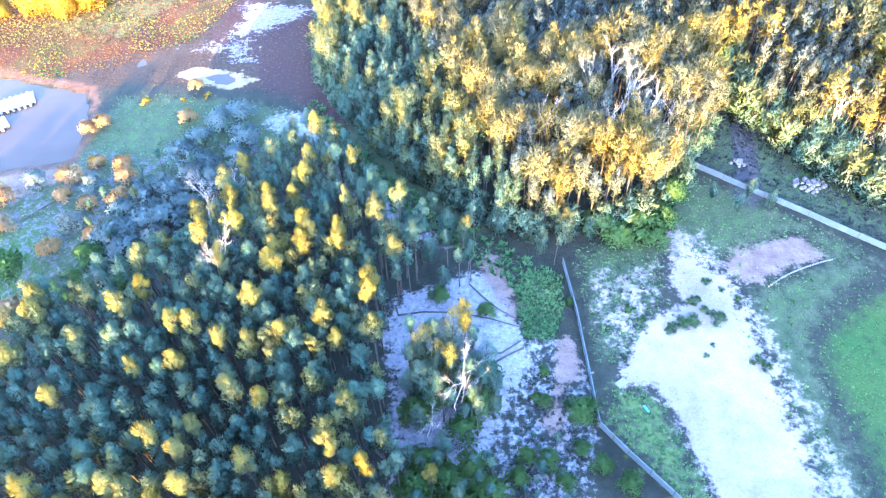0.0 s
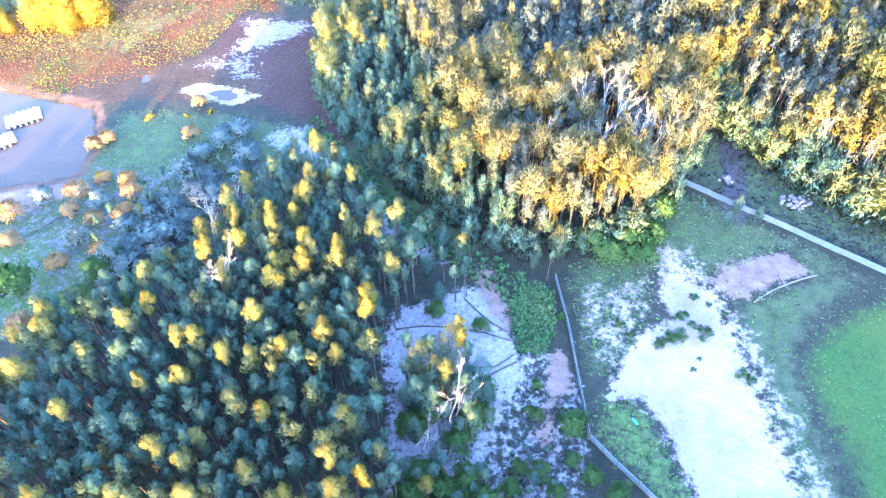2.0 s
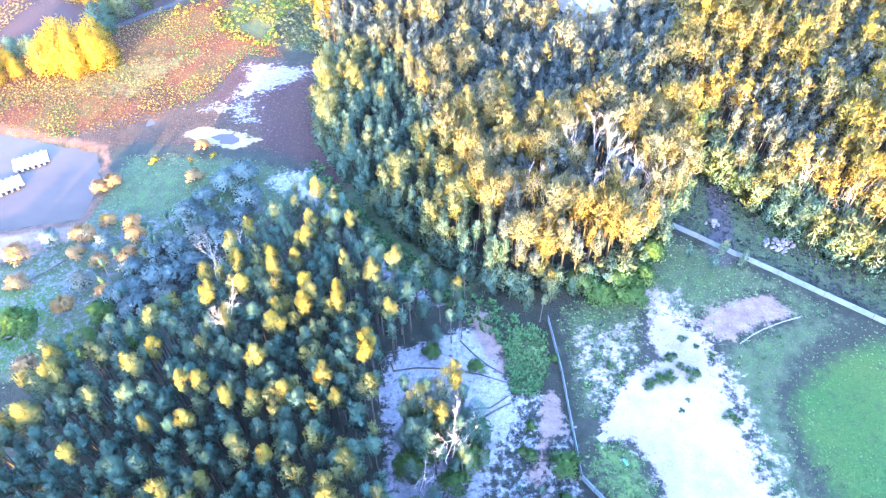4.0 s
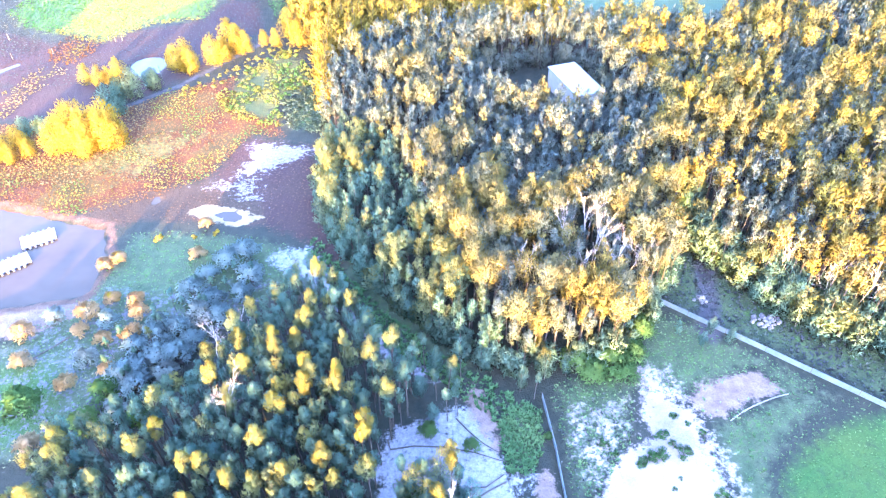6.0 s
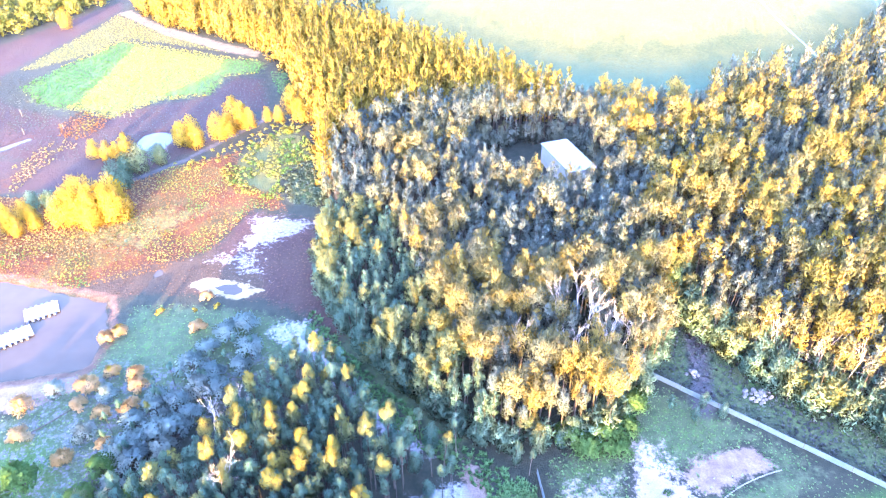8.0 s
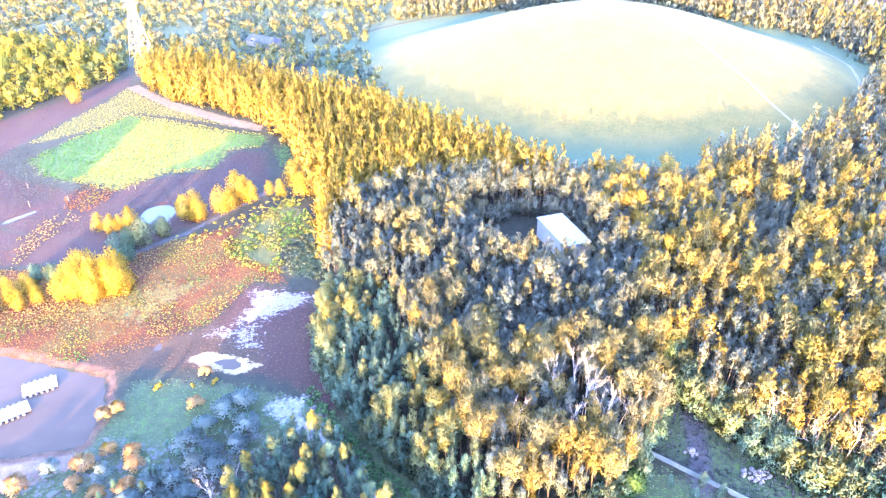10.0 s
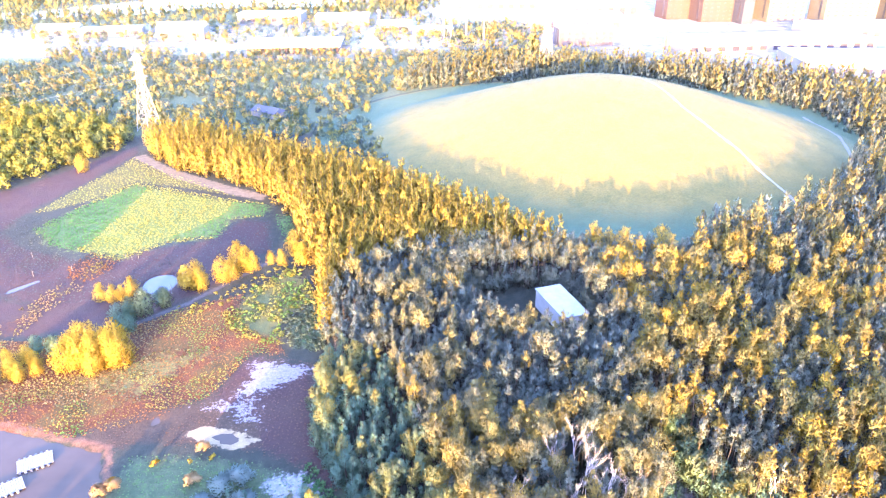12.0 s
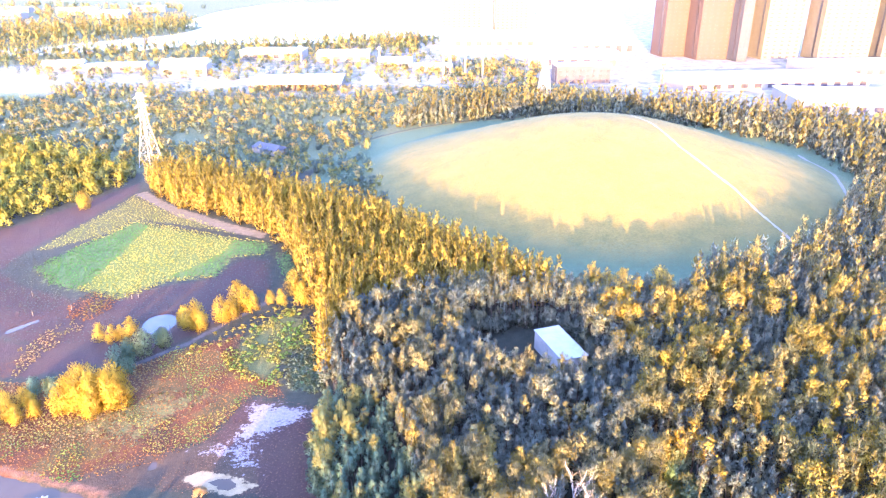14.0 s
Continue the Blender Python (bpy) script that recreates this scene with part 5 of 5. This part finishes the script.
def tussocks(name, label, poly, step, seed, size, leaf, tones, blades=10, keep=None):
    """Low clumps of blades too many to count."""
    x, y, r = stand(poly, step, seed, keep)
    z = height(x, y)
    n = len(x)
    patch = 0.5 + 0.5 * waves(x, y, 18, seed)
    s = size * r.uniform(0.5, 1.4, n)
    a, lean = r.uniform(0, 6.28, (n, blades)), r.uniform(0.15, 1.0, (n, blades))
    root = np.stack([x, y, z - 0.04], 1)[:, None]
    out = np.stack([np.cos(a), np.sin(a), np.zeros_like(a)], 2)
    side = np.stack([-np.sin(a), np.cos(a), np.zeros_like(a)], 2)
    S = s[:, None, None]
    up = np.array([0, 0, 1.0]) * (1.1 - 0.7 * lean)[..., None]
    mid = root + S * (out * lean[..., None] * 0.45 + up * 0.5)
    tip = root + S * (out * lean[..., None] * 1.0 + up * 0.75)
    w = S * 0.2
    co = np.stack([mid * 0.4 + root * 0.6 - side * w, mid * 0.4 + root * 0.6 + side * w, tip], 2).reshape(-1, 3)
    way = (out * -0.75 + (0, 0, 0.65)).reshape(-1, 3)
    me = mesh_from(name, co, outward(co, way))
    puff = np.repeat(way, 3, 0).astype(np.float32)
    me.attributes.new("puff", "FLOAT_VECTOR", "POINT").data.foreach_set("vector", puff.ravel())
    tone = np.repeat(tones[0] + (tones[1] - tones[0]) * np.clip(0.8 * patch + r.uniform(0, 0.2, n), 0, 1), blades * 3).astype(np.float32)
    me.attributes.new("tint", "FLOAT", "POINT").data.foreach_set("value", tone)
    me.materials.append(leaf)
    return tagged(new(name, me), label, "grass", kind="stuff")


tussocks("reed_tussocks", "orange-brown reed tussocks in the wetland", ORANGE, 0.62, 41, 0.3, REED, (0.2, 0.75), 7, lambda x, y: inside(POND, x, y) < -1)
tussocks("reed_tussocks", "purplish low reeds round the white mud", PURPLE, 0.75, 42, 0.28, REED, (-0.2, 0.12), 7, lambda x, y: (inside(WHITE_PATCH, x, y) < 0) & (inside(POOL_RIM, x, y) < 0))
tussocks("moss_clumps", "low green plants on the mossy bank", GREEN_BED, 0.85, 43, 0.3, GREEN_BLADE, (0.0, 0.99), 7, lambda x, y: inside(POND, x, y) < -1)
tussocks("crop_plants", "rows of low yellow-green crop plants", CROP, 0.95, 44, 0.55, CROP_LEAF, (0.45, 0.9), 9, lambda x, y: (inside(CROP_GREEN, x, y) < 0) & (inside(CROP_STRIP, x, y) < 0))
tussocks("crop_plants", "low bright green crop plants", CROP_GREEN, 0.95, 54, 0.55, CROP_LEAF, (0.0, 0.35), 9)
tussocks("crop_plants", "strip of low green crop plants", CROP_STRIP, 1.0, 58, 0.5, CROP_LEAF, (0.0, 0.5), 9)
tussocks("crop_plants", "low green plants at the end of the field", CROP_END, 1.1, 59, 0.5, CROP_LEAF, (0.0, 0.5), 8)
tussocks("field_grass", "straw tussocks along the crop", STRAW, 1.0, 60, 0.45, CROP_LEAF, (0.35, 0.8), 8)
tussocks("field_grass", "rust-coloured and straw tussocks below the crop", TUFT, 0.9, 61, 0.55, REED, (0.2, 0.99), 9)
tussocks("field_grass", "grey-green low plants on the field", GREY_FIELD, 1.1, 62, 0.4, HEATH_LEAF, (0.0, 1.0), 8)
tussocks("field_grass", "dull straw and brown tussocks on dark earth", DARK_EARTH, 1.2, 55, 0.36, HEATH_LEAF, (0.0, 0.6), 7)

tussocks("straw_tussocks", "straw and yellow-green reeds of the wetland", [(-110, 98), (-64, 97), (-54, 106), (-60, 126), (-85, 118), (-110, 120)], 0.7, 57, 0.38, REED, (0.7, 1.0), 8)
green_patch = lambda x, y: (inside(POND, x, y) < -1) & (waves(x, y, 22, 88) > 0.15)
tussocks("marsh_grass", "yellow-green grass patches among the orange reeds", ORANGE, 0.65, 63, 0.34, CROP_LEAF, (0.3, 0.95), 7, green_patch)
tussocks("patch_grass", "rank dull green thicket beside the fence", PATCH_GREEN, 0.42, 71, 0.6, GREEN_BLADE, (-0.3, 0.35), 9)
tussocks("verge_grass", "rank grass along the fence", VERGE, 0.6, 46, 0.3, GREEN_BLADE, (-0.1, 0.6), 6)
tussocks("ground_ivy", "dense low green plants beside the fence", LOW_GREEN, 0.6, 47, 0.4, GREEN_BLADE, (0.0, 0.99), 8)
tussocks("lawn_grass", "tussocky grass of the open lawn", [(34, 48), (60, 50), (60, 20), (36, 14)], 0.65, 48, 0.24, GREEN_BLADE, (0.0, 0.6), 6)
tussocks("sand_plants", "sparse low plants on the sand", [(13, 52), (31, 54), (40, 48), (34, 36), (35, 22), (27, 20), (15, 34)], 1.9, 49, 0.4, GREEN_BLADE, (0.0, 0.8), 8, lambda x, y: inside(SAND, x, y) < 1.0)
tussocks("heath_clumps", "purplish grey heath clumps beside the fence", [(5, 35), (9, 37), (12, 33), (11.5, 26), (10, 16), (4, 16), (5, 26)], 0.95, 50, 0.5, HEATH_LEAF, (0.0, 0.5), 10)
tussocks("heath_clumps", "low grey-green clumps between fence and sand", [(13.5, 50), (23, 51), (22, 44), (17, 38), (14, 37)], 1.0, 51, 0.4, HEATH_LEAF, (0.2, 1.0), 8)
tussocks("gap_scrub", "dull green scrub in the gap between the stands", [(-20, 82), (-14, 73), (-8, 65), (-1, 58), (6, 53), (9, 50), (8, 45), (5, 48), (-3, 55), (-10, 60), (-16, 70), (-21, 78)], 0.75, 52, 0.75, GREEN_BLADE, (-0.2, 0.45), 10)
tussocks("wood_floor_scrub", "dull green scrub at the foot of the wood", [(30, 68), (36, 62), (50, 52), (62, 42), (66, 52), (50, 64), (42, 74), (38, 84), (34, 76)], 0.8, 53, 0.5, HEATH_LEAF, (0.0, 0.7), 9)


# broad single trees at the edges of the stands
broad_gold = [make_tree("broad_tree", "broad-crowned tree, top painted sunlit gold, at the gravel edge", sh, LEAF, BARK, pose(x, y, -0.05) @ Matrix.Scale(z, 4), "broad trees of the clearing", 0.8, 0.4) for sh, (x, y, z) in zip(broad_shapes, ((-3.4, 36.2, 0.85), (-0.5, 36.8, 0.9), (12.8, 53, 0.6)))]
broad_green = [make_tree("broad_tree", "broad-crowned grey-green tree at the edge of the stand", sh, LEAF, BARK, pose(x, y, -0.05) @ Matrix.Scale(z, 4), "broad trees of the clearing", 0.3, 0.5) for sh, (x, y, z) in zip(broad_shapes, ((0.8, 33, 0.75), (2.6, 34.6, 0.7), (-2.5, 32.4, 0.75)))]
for k, (x, y, s, gold_one) in enumerate([(-4.6, 33.5, 0.7, 0), (-1.2, 34.4, 0.85, 1), (1.6, 36.4, 0.6, 0), (3.4, 33.6, 0.65, 0), (0.4, 30.4, 0.6, 0), (-3.6, 29.8, 0.6, 0), (-1.0, 53.8, 0.75, 0), (1.2, 52.6, 0.65, 0), (-3.0, 50.5, 0.7, 0), (-1.2, 46.8, 0.55, 0), (9.6, 51.4, 0.62, 0), (15.6, 53.6, 0.55, 0), (-1.5, 27.5, 0.55, 0), (1.6, 26, 0.5, 0), (0.2, 23.5, 0.5, 0), (3.4, 31.5, 0.5, 0), (-4.6, 26.0, 0.6, 0), (7.6, 25.5, 0.4, 0), (6.0, 21.5, 0.42, 0),
                                         (35.8, 60.2, 0.55, 0), (37.8, 58.4, 0.45, 0), (34, 58, 0.42, 0), (31.5, 60, 0.4, 0), (43.5, 66, 0.6, 0), (46, 63.5, 0.5, 0), (49.5, 61, 0.5, 0), (53, 58, 0.45, 0), (57, 55, 0.5, 0), (-18.5, 84, 0.5, 0), (-16.5, 80, 0.45, 0), (-14, 76, 0.55, 0), (-11.5, 72.5, 0.5, 0), (-9, 69, 0.6, 0), (-6.5, 66, 0.5, 0), (-4, 63, 0.6, 0), (-2, 60.5, 0.5, 0), (0.5, 58.5, 0.55, 0), (3, 56, 0.5, 0), (5.5, 54.2, 0.55, 0), (8.5, 54, 0.6, 0), (-20.5, 90, 0.5, 0), (-21, 96, 0.5, 0), (-21, 102, 0.55, 0), (12, 55, 0.6, 1), (28.5, 63.5, 0.5, 0), (31.5, 68, 0.55, 0), (41, 72, 0.6, 0), (43, 78, 0.6, 0), (34.5, 78, 0.6, 0)]):
    copy_thing((broad_gold if gold_one else broad_green)[k % 3], pose(x, y, float(height(x, y)) - 0.05, 0, 0, 67 * k) @ Matrix.Scale(s, 4))

# ---- docks, branches, rubble, wires ----
def raft(name, label, at, size, turn):
    ob = tagged(new(name), label, "dock")
    ob.matrix_basis = pose(*at, 0, 0, turn)
    n = int(size[0] / 0.32)
    for k in range(n):
        bm = bmesh.new()
        box(bm, (0.29, size[1], 0.07), (-size[0] / 2 + (k + 0.5) * size[0] / n, 0, 0.28))
        part("board", bm, DOCK_BOARD, ob)
    for s in (-1, 0, 1):
        bm = bmesh.new()
        box(bm, (size[0] - 0.2, 0.5, 0.45), (0, s * (size[1] / 2 - 0.4), -0.17))
        part("float", bm, GLASS_DARK, ob)


    for k in range(int(size[0] / 0.8)):
        for s in (-1, 1):
            bm = bmesh.new()
            bmesh.ops.create_cone(bm, cap_ends=True, segments=10, radius1=0.24, radius2=0.2, depth=0.55, matrix=Matrix.Translation((-size[0] / 2 + 0.4 + k * 0.8, s * (size[1] / 2 + 0.16), 0.12)))
            part("drum", bm, GLASS_DARK if (k + s) % 3 else DOCK_BOARD, ob)


raft("floating_dock", "white boarded floating dock on the pond", (-64.4, 82.9, -0.45), (5.2, 3.2), 30)
raft("floating_dock", "long white boarded landing stage on the pond", (-67.6, 75.6, -0.45), (9.5, 3.0), 38)


def branch(points, r):
    ob = tagged(new("fallen_branch"), "dark crooked fallen branch on pale gravel", "branch", "fallen branches")
    path = [((x, y, float(height(x, y)) + r * 0.6), r * (1 - 0.12 * k)) for k, (x, y) in enumerate(points)]
    me = flat_mesh("limb", tubes([path], 6), BARK)
    new("limb", me).parent = ob


branch([(-6.6, 44.5), (-6.2, 43.2), (-3.5, 43.6), (0, 43.4), (3.5, 42.6), (7.2, 41.3)], 0.12)
branch([(1.5, 47.3), (3, 45.4), (4.6, 43.8), (6.3, 42.6)], 0.10)
branch([(3.0, 38.2), (4.6, 38.3), (6.7, 39.8)], 0.10)
branch([(3.4, 36.9), (4.8, 37.8), (6.9, 38.9)], 0.12)
branch([(-8, 28), (-5, 25.5), (-4, 22)], 0.14)
branch([(-55, 57), (-52, 60), (-50, 62.5)], 0.10)


def rubble(at, spread_m, count, seed):
    ob = tagged(new("rubble_heap"), "grey heap of broken rubble beside the wood", "rubble")
    ob.matrix_basis = pose(*at)
    r = np.random.RandomState(seed)
    for k in range(count):
        bm = bmesh.new()
        bmesh.ops.create_icosphere(bm, subdivisions=1, radius=r.uniform(0.15, 0.4))
        for v in bm.verts:
            v.co *= r.uniform(0.75, 1.2)
        a, d = r.uniform(0, 6.28), spread_m * r.uniform(0, 1) ** 0.6
        st = part("stone", bm, RUBBLE, ob)
        st.location = (d * math.cos(a), d * 0.7 * math.sin(a), 0.1 + 0.6 * (1 - d / spread_m))


rubble((44.2, 62.2, 0), 2.0, 45, 3)
rubble((36.5, 66.5, 0), 0.9, 10, 4)


def slab(at, size, turn, material, name, label):
    bm = bmesh.new()
    box(bm, size, (0, 0, 0))
    bmesh.ops.bevel(bm, geom=bm.edges[:], offset=0.04, segments=1, affect="EDGES")
    ob = part(name, bm, material, None)
    ob.matrix_basis = pose(*at, 0, 0, turn)
    tagged(ob, label, name.replace("_", " "))


slab((16.2, 34.6, 0), (1.2, 0.75, 0.2), 35, SHORE_STONE, "concrete_slab", "tilted pale concrete slab at the edge of sand")
TARP = plain("blue_tarpaulin", (0.05, 0.22, 0.45), (0.10, 0.32, 0.58), 2.0, 0.6)
slab((18.1, 31.8, 0.0), (0.25, 0.8, 0.12), 25, TARP, "tarpaulin", "crumpled bright blue tarpaulin among low plants")


def post(x, y, tall, r=0.07, material=None):
    ob = tagged(new("marker_post"), "slim pale marker post standing in the field", "post", "posts in the field")
    sh = tubes([[((0, 0, -0.1), r), ((0, 0, tall), r * 0.8)]], 6)
    new("pole", flat_mesh("pole", sh, material or CONCRETE)).parent = ob
    ob.matrix_basis = pose(x, y, float(height(x, y)))


for x, y, t in ((-79.5, 157, 1.2), (-77.5, 156, 1.2), (-76, 156.5, 1.2), (-58.5, 139.5, 4.5), (-61, 137.5, 2.5), (-98, 147, 1.6), (-90, 150, 1.4), (-25.5, 127, 2.5), (31, 68.3, 3.2), (29.4, 67.6, 1.4), (-104, 158, 1.6)):
    post(x, y, t)


def wire(points, r=0.014):
    ob = tagged(new("power_cable"), "thin steel power cable between the pylons", "cable", "power cables")
    path = []
    for (a, b) in zip(points, points[1:]):
        a, b = Vector(a), Vector(b)
        for k in range(14):
            f = k / 13
            p = a.lerp(b, f)
            path.append(((p.x, p.y, p.z - 9.0 * 4 * f * (1 - f)), r))
    new("strand", flat_mesh("strand", tubes([path], 4), STEEL)).parent = ob


for h, w in ((0.7, 3.7), (0.82, 3.4), (0.94, 3.1)):
    for s in (-1, 1):
        ox, oy, z = s * w * 0.5, s * w * 0.87, 31 * h
        wire([(-330 + ox, 170 + oy, z), (-118 + ox, 278 + oy, z), (67 + ox * 1.1, 412 + oy * 1.1, z * 1.097), (160 + ox, 620 + oy, z * 0.8)])


# pale stones along the edge of the bare earth
stone_row = tagged(new("kerb_stones"), "curved row of pale kerb stones beside bare earth", "kerb")
r = np.random.RandomState(9)
for k in range(26):
    f = k / 25
    x, y = 34.3 + 8.2 * f, 46.4 + 3.7 * f - 0.5 * (f - 0.5) ** 2 * 4 + 0.5
    bm = bmesh.new()
    box(bm, (0.28 * r.uniform(0.7, 1.1), 0.15, 0.16), (x, y, float(height(x, y)) - 0.04), 0.42 + r.uniform(-0.3, 0.3))
    part("stone", bm, SHORE_STONE, stone_row)
